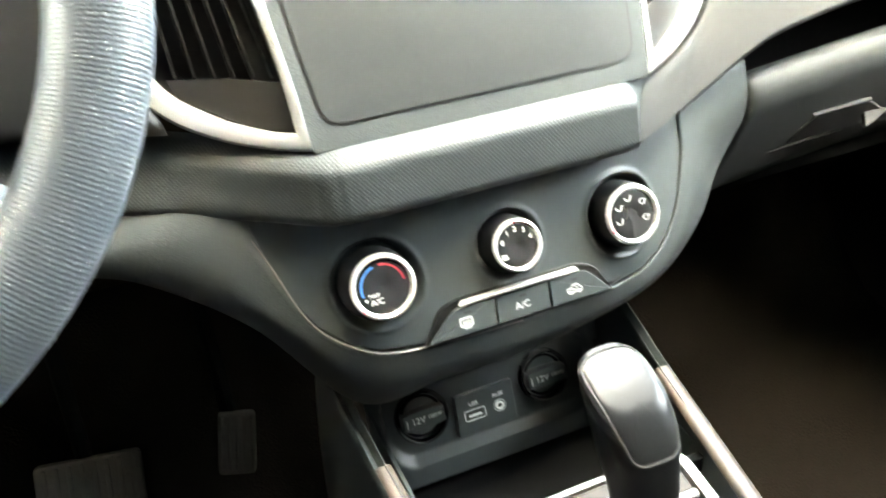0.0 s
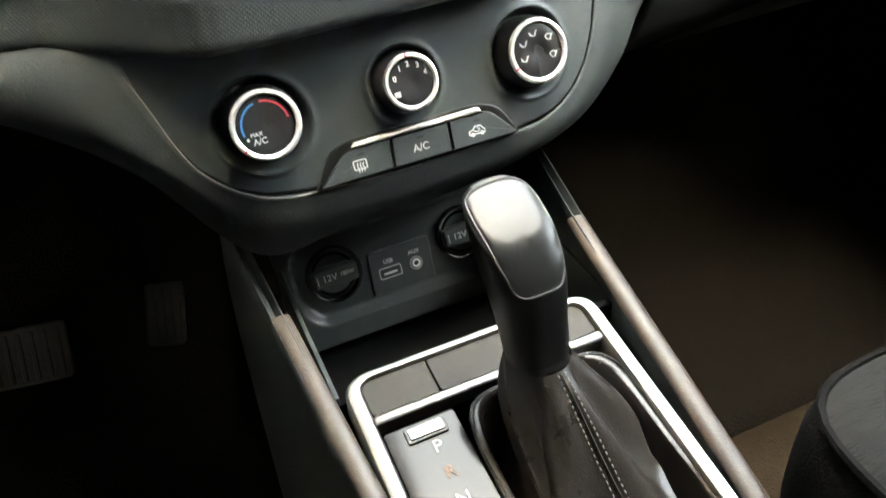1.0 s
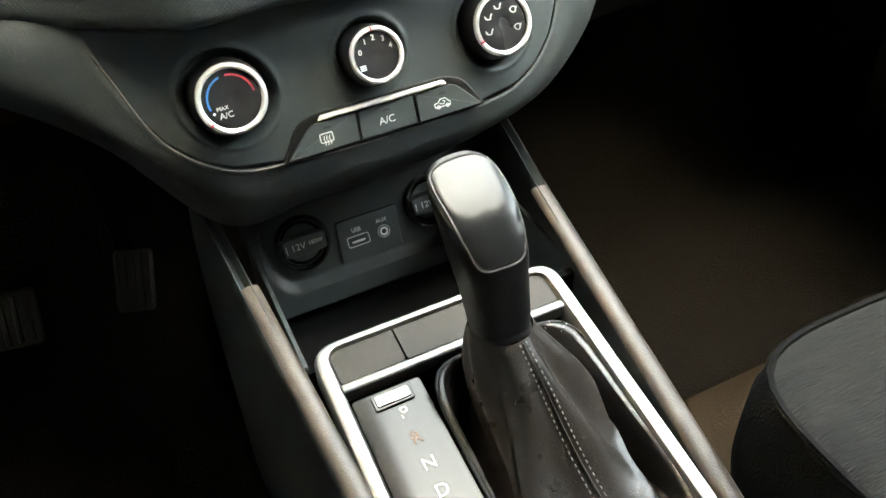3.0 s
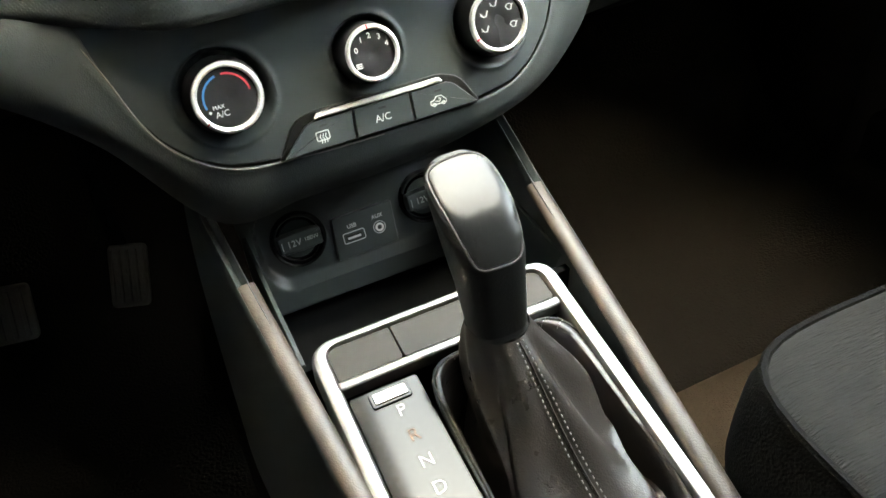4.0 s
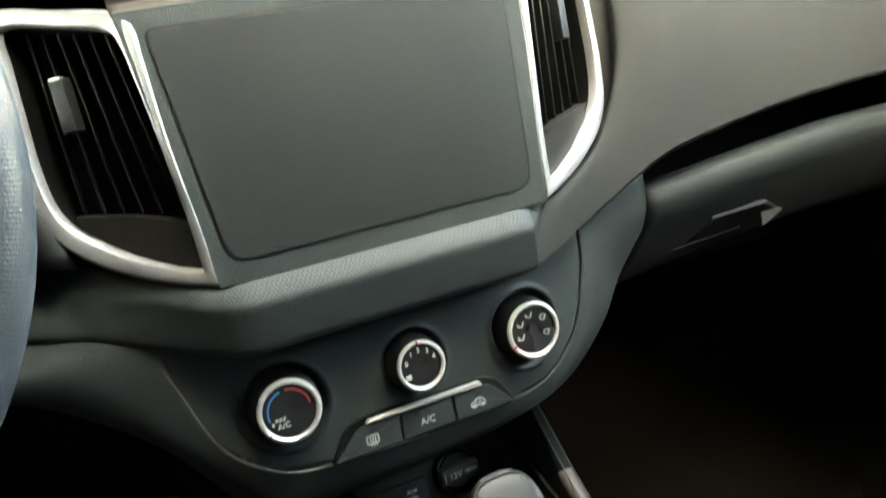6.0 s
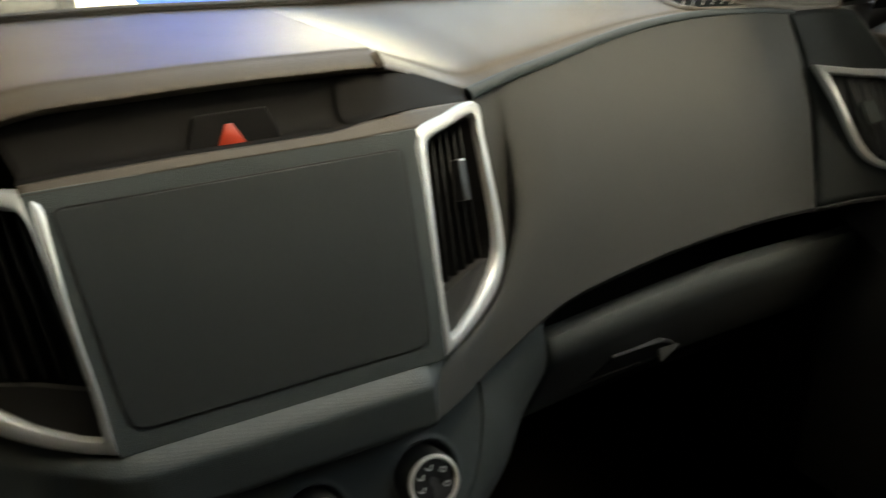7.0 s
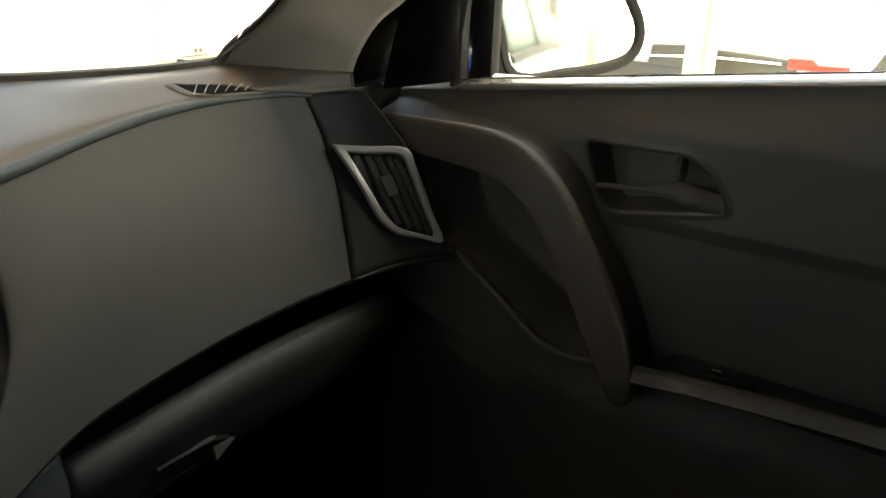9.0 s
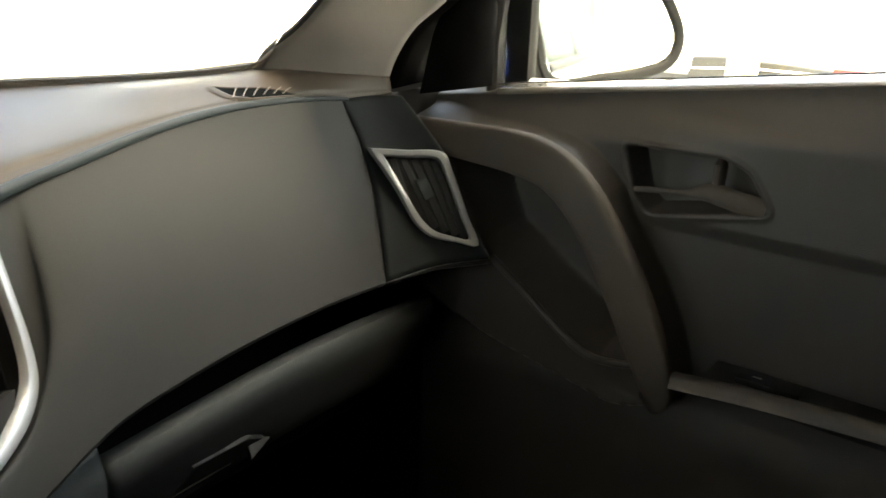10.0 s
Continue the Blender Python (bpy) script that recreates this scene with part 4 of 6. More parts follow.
def power_socket(x, z):
    m = on_socket(x, z)
    s = part("socket", lathe([(0.0225, -0.004), (0.0222, 0.0035), (0.0210, 0.0052), (0.0196, 0.0046), (0.0190, 0.0010), (0.0180, -0.004)], m, 48), SATINBLK, sk, "round 12 volt socket collar")
    part("cap", lathe([(0.0176, -0.006), (0.0176, 0.0010), (0.0168, 0.0022), (0.0158, 0.0012), (0.0150, -0.0022), (0.0, -0.0022)], m, 40), SATINBLK, s, "black round socket cap with a sunken face")
    band = [(-0.0176, -0.0066), (-0.0120, -0.0074), (0.0, -0.0078), (0.0120, -0.0074), (0.0176, -0.0066), (0.0176, 0.0066), (0.0120, 0.0074), (0.0, 0.0078), (-0.0120, 0.0074), (-0.0176, 0.0066)]
    part("cap_band", plate(rounded(band, 0.0014, 3), m, -0.003, 0.0098, 0.0016), PANEL, s, "raised finger band of the cap")
    bm = lettering("12V", 0.0074, m @ Matrix.Translation((-0.0052, 0, 0.0099)))
    lettering("180W", 0.0046, m @ Matrix.Translation((0.0088, 0.0006, 0.0099)), bm)
    box((-0.0150, -0.0036, 0.0097), (-0.0144, 0.0030, 0.0101), 0, m, 1, bm)
    part("print", bm, MARK, s, "white lettering")


power_socket(-0.0595, 0.2825)
power_socket(0.0500, 0.2825)
m = on_socket(-0.0065, 0.2725)
up = part("port_plate", plate(rounded([(-0.0270, -0.0175), (0.0255, -0.0175), (0.0270, 0.0175), (-0.0245, 0.0175)], 0.002), m, -0.002, 0.0028, 0.0008), PANEL, sk, "small port plate")
bm = bmesh.new()
t = m @ Matrix.Translation((-0.0095, -0.0015, 0))
strip([*rounded([(-0.0090, -0.0042), (0.0090, -0.0042), (0.0090, 0.0042), (-0.0090, 0.0042)], 0.0015, 3), (-0.0090, -0.0027)], 0.0006, t, 0.0026, 0.0031, bm)
lettering("USB", 0.0046, m @ Matrix.Translation((-0.0095, 0.0075, 0.0029)), bm)
lettering("AUX", 0.0046, m @ Matrix.Translation((0.0125, 0.0085, 0.0029)), bm)
strip(arc2(0.0050, 0, 360, 24), 0.0005, m @ Matrix.Translation((0.0125, -0.0010, 0)), 0.0026, 0.0031, bm)
part("print", bm, MARK, up, "white USB and AUX lettering")
part("usb_port", plate(rounded([(-0.0068, -0.0024), (0.0068, -0.0024), (0.0068, 0.0024), (-0.0068, 0.0024)], 0.0006, 2), t, 0.0, 0.0030, 0.0003), FRIT, up, "USB slot")
part("usb_tongue", box((-0.0056, -0.0014, 0.0028), (0.0056, 0.0004, 0.0034), 0.0002, t, 1), MARK, up, "pale USB tongue")
part("aux_port", lathe([(0.0036, 0.001), (0.0036, 0.0036), (0.0030, 0.0040), (0.0020, 0.0036), (0.0018, 0.0005)], m @ Matrix.Translation((0.0125, -0.0010, 0)), 20), CHROME, up, "round AUX jack")

# ---- centre console ----
con = thing("centre_console", (0, -0.15, 0.02), "dark plastic centre console with an open tray before the gear lever", "console", kind="structure")
SL = 0.2


def console_z(y):
    return 0.303 + SL * (y + 0.095)


CX = -0.0075
CM = axes(Vector((CX, -0.095, 0.303)), Vector((1, 0, 0)), Vector((0, 1, SL)).normalized(), Vector((0, -SL, 1)).normalized())


def cv(y):
    return (y + 0.095) * math.sqrt(1 + SL * SL)


ys = [0.085, 0.06, 0.03, 0.0, -0.02, -0.06, -0.11, -0.17, -0.23, -0.30, -0.38]
for s in (-1, 1):
    top, inn, out, bot, inb = [], [], [], [], []
    for y in ys:
        c = 0.1145 + 0.085 * min(y, 0.05)
        z = 0.322 + SL * (y + 0.02)
        if y > -0.02:
            z = 0.322 + 0.26 * (y + 0.02)
        x0 = CX * 0.5 + s * c
        top.append((x0, y, z))
        out.append((x0 + s * 0.007, y, z - 0.003))
        bot.append((x0 + s * 0.026, y, 0.03))
        inn.append((x0 - s * 0.0055, y, z - 0.002))
        inb.append((x0 - s * 0.0085, y, min(z - 0.022, 0.30 + SL * (y + 0.095)) if y < -0.085 else 0.222))
    mid = [Vector(a).lerp(Vector(b), 0.3) + Vector((s * 0.004, 0, 0)) for a, b in zip(out, bot)]
    rows = [par(c, 61) for c in (bot, mid, out, top, inn, inb)]
    part("side_wall", grid([par([r[j] for r in rows], 26) for j in range(61)]), LOWER, con, "dark grained console side with a pale worn top edge", thick=0.002)
for s in (-1, 1):
    cap = [(CX * 0.5 + s * (0.1150 + 0.085 * y) - s * 0.002, y, 0.3235 + SL * (y + 0.02)) for y in np.linspace(-0.022, -0.36, 24)]
    part("rail_cap", sweep(cap, [(a * 0.0070, b * 0.0040) for a, b in circle(1, 14)]), RAIL, con, "worn grey-brown rail along the console")
    part("tray_side", box((s * 0.0995 - 0.0015, -0.085, 0.215), (s * 0.0995 + 0.0015, 0.07, 0.300), 0.0005), LOWER, con)
# deck and tray bottom carry the tray's shade in their colour
part("deck", plate(rounded([(-0.100, cv(-0.37)), (0.100, cv(-0.37)), (0.103, cv(-0.084)), (-0.103, cv(-0.084))], 0.003), CM, -0.095, -0.085, 0.001), SHADEBLK, con)
part("tray_floor", box((-0.106, -0.083, 0.215), (0.100, 0.075, 0.222), 0.002), SHADEBLK, con, "tray floor, coloured near-black for its shade")
part("tray_front", box((-0.104, -0.0895, 0.21), (0.097, -0.083, 0.298), 0.001), SHADEBLK, con)

bez = thing("gear_selector", (CX, -0.18, 0.27), "satin silver framed gear selector panel with dark inserts", "gear selector")
y0, y1 = -0.0815, -0.335
outer = rounded([(-0.0885, cv(y1)), (0.0885, cv(y1)), (0.0885, cv(y0)), (-0.0885, cv(y0))], [0.01, 0.01, 0.018, 0.018], 8)
inner = rounded([(-0.0775, cv(y1 + 0.01)), (0.0775, cv(y1 + 0.01)), (0.0775, cv(-0.0870)), (-0.0775, cv(-0.0870))], [0.006, 0.006, 0.010, 0.010], 8)


def to3(loop, h=0.0):
    return [tuple(CM @ Vector((x, y, h))) for x, y in loop]


part("frame", frame_ring(to3(outer, 0.003), to3(inner, 0.003), CM.to_3x3() @ Vector((0, 0, 1)), 0.014, 0.0035), GEARFRAME, bez, "satin silver frame")
part("cross_bar", box((-0.0785, cv(-0.1185), -0.008), (0.0785, cv(-0.1120), 0.0050), 0.0022, CM, 3), GEARFRAME, bez, "silver cross bar")
for a, b in ((-0.0772, -0.0335), (-0.0325, 0.0772)):
    part("insert", plate(rounded([(a, cv(-0.1115)), (b, cv(-0.1115)), (b, cv(-0.0870)), (a, cv(-0.0870))], [0.003, 0.003, 0.008 if b > 0 else 0.001, 0.008 if b < 0 else 0.001]), CM, -0.008, 0.0030, 0.0005), BRONZE, bez, "smoked grey-brown insert")
# dark sheet for the shade down in the gate
part("gate_floor", plate(rounded([(-0.0775, cv(-0.325)), (0.0775, cv(-0.325)), (0.0775, cv(-0.1210)), (-0.0775, cv(-0.1210))], 0.004), CM, -0.070, -0.060, 0.0005), SHADEBLK, bez)
gp = part("gear_indicator", plate(rounded([(-0.0765, cv(-0.285)), (-0.0295, cv(-0.285)), (-0.0310, cv(-0.1245)), (-0.0765, cv(-0.1245))], 0.003), CM, -0.006, 0.0020, 0.0006), GLOSS, bez, "gloss black gear indicator panel")
for ch, y in (("P", -0.1440), ("N", -0.1790), ("D", -0.1965)):
    part("letter", lettering(ch, 0.0115, CM @ Matrix.Translation((-0.0495, cv(y), 0.0021))), MARK, gp, "white gear letter")
part("letter", lettering("R", 0.0115, CM @ Matrix.Translation((-0.0495, cv(-0.1615), 0.0021))), DIMRED, gp, "dim orange R")
lk = part("shift_lock", plate(rounded([(-0.0650, cv(-0.1375)), (-0.0390, cv(-0.1375)), (-0.0390, cv(-0.1265)), (-0.0650, cv(-0.1265))], 0.0022), CM, 0.0, 0.0036, 0.0006), FRIT, bez, "black rimmed shift lock cover")
part("lock_cover", plate(rounded([(-0.0630, cv(-0.1357)), (-0.0410, cv(-0.1357)), (-0.0410, cv(-0.1283)), (-0.0630, cv(-0.1283))], 0.0015), CM, 0.003, 0.0046, 0.0006), SILVER, lk, "pale lock cover")

# ---- gear lever ----
lev = thing("gear_lever", (0.01, -0.17, 0.29), "automatic gear lever with stitched leather boot and lacquered grip", "gear lever")
NA, NB = 96, 40


def boot_point(a, t):
    """a: angle round the boot, 0 to the passenger's side; t: 0 at the opening, 1 at the collar."""
    c, s = math.cos(a), math.sin(a)
    k = (abs(c) ** 6 + abs(s) ** 6) ** (-1 / 6)
    base = Vector((0.0185 + 0.0540 * c * k, -0.2020 + 0.0800 * s * k, 0))
    rear = float(smooth(np.array((0.35 - s) / 1.1)))
    k2 = (abs(c) ** 3 + abs(s) ** 3) ** (-1 / 3)
    foot = Vector((0.0140 + (0.0300 + (0.0160 if c > 0 else 0.010) * rear) * c * k2, -0.1960 + 0.0660 * s * k2, 0))
    neck = Vector((0.0090 + 0.0190 * c, -0.1450 + 0.0200 * s, 0))
    zb = console_z(base.y) + 0.001
    zf = console_z(foot.y) - 0.004
    if t < 0.3:
        e = t / 0.3
        p = base.lerp(foot, float(np.interp(e, (0, 0.4, 0.55, 0.8, 1), (0, 0.34, 0.46, 0.75, 1))))
        pit = 0.004 + 0.060 * abs(c) ** 0.7 * (1 - 0.9 * rear)
        z = zb + (zf - zb) * e - pit * float(smooth(np.array((e - 0.3) / 0.3)) * (1 - smooth(np.array((e - 0.72) / 0.28)))) + 0.0025 * math.sin(min(1, e * 2.6) * math.pi)
        fold = 0.5 * e * float(smooth(np.array((e - 0.5) / 0.4)))
    else:
        e = (t - 0.3) / 0.7
        p = foot.lerp(neck, e ** 0.72)
        z = zf + (0.341 - zf) * e ** 1.12
        fold = 0.5 * (1 - e) + 0.7 * math.sin(e * math.pi)
    w = 0.0035 * math.sin(3 * a + 2.3 + 2.6 * t) + 0.0015 * math.sin(9 * a + 6 * t)
    for at, lean, wide, high in ((-0.25, -0.75, 0.30, 0.014), (-0.80, -0.65, 0.26, -0.009), (-1.15, 0.10, 0.28, 0.005), (-2.0, 0.85, 0.34, 0.012), (-2.5, 0.6, 0.30, -0.009), (2.6, -0.5, 0.3, 0.008), (1.3, 0.4, 0.35, 0.006)):
        d = (a - at - lean * (t - 0.75) + math.pi) % (2 * math.pi) - math.pi
        w += high * math.exp(-(d / wide) ** 2)
    p.x += fold * w * c
    p.y += fold * w * s
    return Vector((p.x, p.y, z + fold * 0.003 * math.sin(2 * a + 0.4 + 4 * t)))


part("boot", grid([[boot_point(2 * math.pi * i / NA, j / NB) for i in range(NA)] for j in range(NB + 1)], close_u=True), BOOT, lev, "creased black leather boot")
part("boot_rim", sweep([boot_point(2 * math.pi * i / 60, 0.0) + Vector((0, 0, 0.0005)) for i in range(60)], circle(0.0011, 8), closed=True), LEATHER, lev)


def stitching(a0, a1, t0, t1, n, name="stitching", parent=None):
    bm = bmesh.new()
    for q in range(n):
        t = t0 + (t1 - t0) * q / (n - 1)
        a = a0 + (a1 - a0) * (1 - t)
        p, r = boot_point(a, t), boot_point(a, min(1, t + 0.45 * (t1 - t0) / (n - 1)))
        c = Vector((0.0095, -0.1475, p.z - 0.03))
        nrm = ((p - c).normalized()) * 0.0009
        sweep([p + nrm, p.lerp(r, 0.5) + nrm * 1.4, r + nrm], circle(0.00048, 5), up=(0.3, -0.8, 0.5), bm=bm)
    part(name, bm, THREAD, lev, "pale grey double stitching")


stitching(-1.52, -1.36, 0.10, 0.98, 40)
stitching(-1.30, -1.24, 0.10, 0.98, 40)
seam = [boot_point(-1.41 + 0.13 * (1 - t), t) + Vector((0.0002, -0.0006, 0.0004)) for t in np.linspace(0.02, 0.99, 40)]
part("boot_seam", sweep(seam, circle(0.0008, 6), up=(0.3, -0.8, 0.5)), BOOT, lev)
stitching(1.95, 1.95, 0.02, 0.30, 9)
stitching(2.12, 2.12, 0.02, 0.30, 9)
stitching(0.95, 0.95, 0.02, 0.25, 8)
stitching(0.80, 0.80, 0.02, 0.25, 8)

SEC = [(0.0, 0.0090, -0.1450, 0.335, 0.0162, 0.0168), (0.12, 0.0090, -0.1425, 0.348, 0.0174, 0.0182), (0.35, 0.0088, -0.1375, 0.370, 0.0188, 0.0205), (0.6, 0.0086, -0.1300, 0.392, 0.0212, 0.0250),
       (0.8, 0.0082, -0.1220, 0.410, 0.0225, 0.0275), (0.92, 0.0080, -0.1170, 0.4175, 0.0216, 0.0262), (0.98, 0.0080, -0.1140, 0.4212, 0.0178, 0.0215), (1.0, 0.0080, -0.1125, 0.4224, 0.0095, 0.0110)]


def grip_point(a, u, grow=0.0):
    """The grip's surface: a round it, u from collar to top; the head is cut off sloping down to the rear."""
    ks = [s[0] for s in SEC]
    x, y, z, w, d = (np.interp(u, ks, [s[q] for s in SEC]) for q in range(1, 6))
    c, s = math.cos(a), math.sin(a)
    k = (abs(c) ** 3 + abs(s) ** 3) ** (-1 / 3)
    tilt = radians(-15 + 40 * float(smooth(np.array((u - 0.35) / 0.55))))
    px, py = (w + grow) * c * k, (d + grow) * s * k
    return Vector((x + px, y + py * math.cos(tilt), z + py * math.sin(tilt)))


us = np.r_[np.linspace(0, 0.85, 34), np.linspace(0.87, 1.0, 14)]
ring = [[grip_point(2 * math.pi * i / 72, u) for i in range(72)] for u in us]
bm = grid(ring, close_u=True)
bm.faces.new([bm.verts.new(p) for p in ring[-1]])
bmesh.ops.remove_doubles(bm, verts=bm.verts, dist=1e-6)
bmesh.ops.recalc_face_normals(bm, faces=bm.faces)
tree = BVHTree.FromBMesh(bm)
part("grip", bm, LEATHER, lev, "soft grained black grip", sharp=60)
# lacquered inlay over the sloping head and the rear face
GO, GF = Vector((0.008, -0.140, 0.405)), Vector((0, -0.62, 0.78)).normalized()
GU = Vector((1, 0, 0))
GV = GF.cross(GU)
INL = [(-0.0178, 0.040), (-0.0125, 0.0455), (0.001, 0.0475), (0.0130, 0.0455), (0.0188, 0.038), (0.0206, 0.022), (0.0195, 0.004), (0.0165, -0.010), (0.0115, -0.0175), (0.0, -0.0190), (-0.0115, -0.0168), (-0.0155, -0.004), (-0.0178, 0.016)]
loop = cr([(a, b, 0) for a, b in INL], 64, closed=True)


def on_grip(a, b, lift):
    o = GO + GU * a + GV * b
    hit = tree.ray_cast(o + GF * 0.1, -GF)
    p = hit[0] or o
    return p + (hit[1] if hit[0] else GF) * lift


cen = (sum(p[0] for p in loop) / 64, sum(p[1] for p in loop) / 64)
rows = []
for k in (1.0, 0.985, 0.96, 0.9, 0.8, 0.65, 0.5, 0.35, 0.2, 0.08, 0.003):
    rows.append([on_grip(cen[0] + (a - cen[0]) * k, cen[1] + (b - cen[1]) * k, -0.0004 if k > 0.99 else 0.0012) for a, b, _ in loop])
part("inlay", grid(rows, close_u=True, caps=False), INLAY, lev, "smooth lacquered dark grey inlay", sharp=60)
edge = [on_grip(cen[0] + (a - cen[0]) * 1.03, cen[1] + (b - cen[1]) * 1.03, 0.0003) for a, b, _ in loop]
part("inlay_edge", sweep(edge, circle(0.0009, 6), closed=True, up=GF), GRIPEDGE, lev, "fine pale edge of the inlay")
part("collar", grid([[grip_point(2 * math.pi * i / 40, u, g) for i in range(40)] for u, g in ((0.0, 0.0003), (0.0, 0.0008), (0.02, 0.0008), (0.035, 0.0002))], close_u=True), DARK, lev)

# ---- steering wheel ----
sw = thing("steering_wheel", (-0.372, -0.10, 0.52), "black leather steering wheel with grained rim", "steering wheel")
SU, SVv = Vector((1, 0, 0)), Vector((0, 0.43, 0.9)).normalized()
SN = Vector((0, -0.9, 0.43)).normalized()
SC = Vector((-0.372, -0.10, 0.70))
rim = [SC + SU * 0.172 * math.cos(a) + SVv * 0.172 * math.sin(a) for a in np.linspace(0, 2 * math.pi, 97)[:-1]]
part("rim", sweep(rim, circle(0.0178, 18, 0.0165), closed=True, up=[SN] * 96), WHEEL, sw, "grained leather rim")
WM = axes(SC, SU, SVv, SN)
part("hub", plate(rounded([(-0.075, -0.06), (0.075, -0.06), (0.085, 0.04), (-0.085, 0.04)], 0.025), WM, -0.05, -0.012, 0.012), DASH, sw, "black airbag cover")
for x0, x1 in ((0.07, 0.168), (-0.168, -0.07)):
    part("spoke", plate(rounded([(x0, -0.012), (x1, -0.018), (x1, 0.022), (x0, 0.02)], 0.006), WM, -0.022, -0.006, 0.004), DASH, sw)
part("spoke", plate(rounded([(-0.03, -0.168), (0.03, -0.168), (0.035, -0.055), (-0.035, -0.055)], 0.01), WM, -0.024, -0.008, 0.004), SILVER, sw)
colm = thing("steering_column", (-0.372, 0.05, 0.55), "black plastic steering column shroud", "steering column", kind="structure")
part("shroud", sweep([SC - SN * d for d in (0.055, 0.10, 0.16, 0.24)], [(a * 0.055, b * 0.05) for a, b in circle(1, 24)], up=SVv, scale=[0.85, 1, 1.05, 1.2]), DARK, colm)
stk = thing("wiper_stalk", (-0.30, -0.03, 0.57), "grey wiper stalk with white markings", "stalk")
pth = [(-0.345, -0.005, 0.635), (-0.31, -0.025, 0.606), (-0.283, -0.038, 0.585), (-0.2655, -0.046, 0.571)]
part("arm", sweep(pth, circle(0.0085, 14), up=(0, -1, 0.3), scale=[0.8, 0.9, 1.1, 1.25]), DASH, stk)
q = Vector((-0.272, -0.0525, 0.5815))
wm = axes(q, Vector((0.75, -0.3, -0.6)).normalized(), Vector((0.45, 0.3, 0.8)).normalized(), Vector((-0.1, -0.95, 0.3)).normalized())
part("print", strip([(-0.008, 0.002), (0.008, 0.002)], 0.002, wm, -0.004, 0.0005), MARK, stk, "white marks")

# ---- pedals ----
def pedal(corners, label, arm_x, ribs):
    c = [Vector(p) for p in corners]
    x = (c[1] - c[0]).normalized()
    y = (c[0] - c[3]).normalized()
    n = x.cross(y).normalized()
    if n.y > 0:
        n = -n
    y = n.cross(x)
    o = sum(c, Vector()) / 4
    w, h = (c[1] - c[0]).length / 2, (c[0] - c[3]).length / 2
    p = thing("pedal", o - y * h, label, "pedal", "foot pedals")
    m = axes(o, x, y, n)
    part("pad", plate(rounded([(-w, -h), (w, -h), (w, h), (-w, h)], 0.006), m, -0.010, 0.0, 0.002), PEDAL, p, "ribbed rubber pad")
    for q in range(ribs):
        xx = -w * 0.82 + 1.64 * w * q / (ribs - 1)
        part("rib", box((xx - w / ribs * 0.38, -h * 0.85, -0.002), (xx + w / ribs * 0.38, h * 0.85, 0.003), 0.001, m, 1), PEDAL, p)
    part("arm", sweep([o - n * 0.008, o + Vector((0, 0.03, 0.03)), Vector((arm_x, 0.32, 0.30)), Vector((arm_x, 0.33, 0.46))], circle(0.008, 8), up=(1, 0, 0)), SHADEBLK, p)


# both pedals are paler than black rubber, in place of footwell light
pedal([(-0.216, 0.268, 0.184), (-0.180, 0.262, 0.177), (-0.187, 0.231, 0.124), (-0.219, 0.235, 0.130)], "black rubber accelerator pedal, greyed in place of footwell light", -0.20, 5)
pedal([(-0.385, 0.268, 0.186), (-0.289, 0.262, 0.175), (-0.300, 0.234, 0.129), (-0.392, 0.240, 0.138)], "wide black rubber brake pedal, greyed in place of footwell light", -0.34, 8)

# ---- floor ----
def carpet(y0, y1, n):
    rows = []
    for y in np.linspace(y0, y1, n):
        r = []
        for x in np.linspace(-0.80, 0.80, 70):
            z = 0.9 * max(0, y - 0.26) * float(smooth((y - 0.2) / 0.2)) + 0.05 * float(smooth((0.16 - abs(x)) / 0.05)) + 0.004 * noise.noise((x * 9, y * 9, 0))
            r.append((x, y, z))
        rows.append(r)
    return grid(rows)


solid("floor", carpet(-1.7, -0.045, 46), CARPET, "brown carpet under the seats", "floor", "structure", thick=0.01)
# front of the carpet, with the dashboard's shade in its colour
solid("floor_footwell", carpet(-0.045, 0.55, 20), FOOTWELL, "footwell carpet, coloured near-black for the shade there", "floor", "structure", thick=0.01)

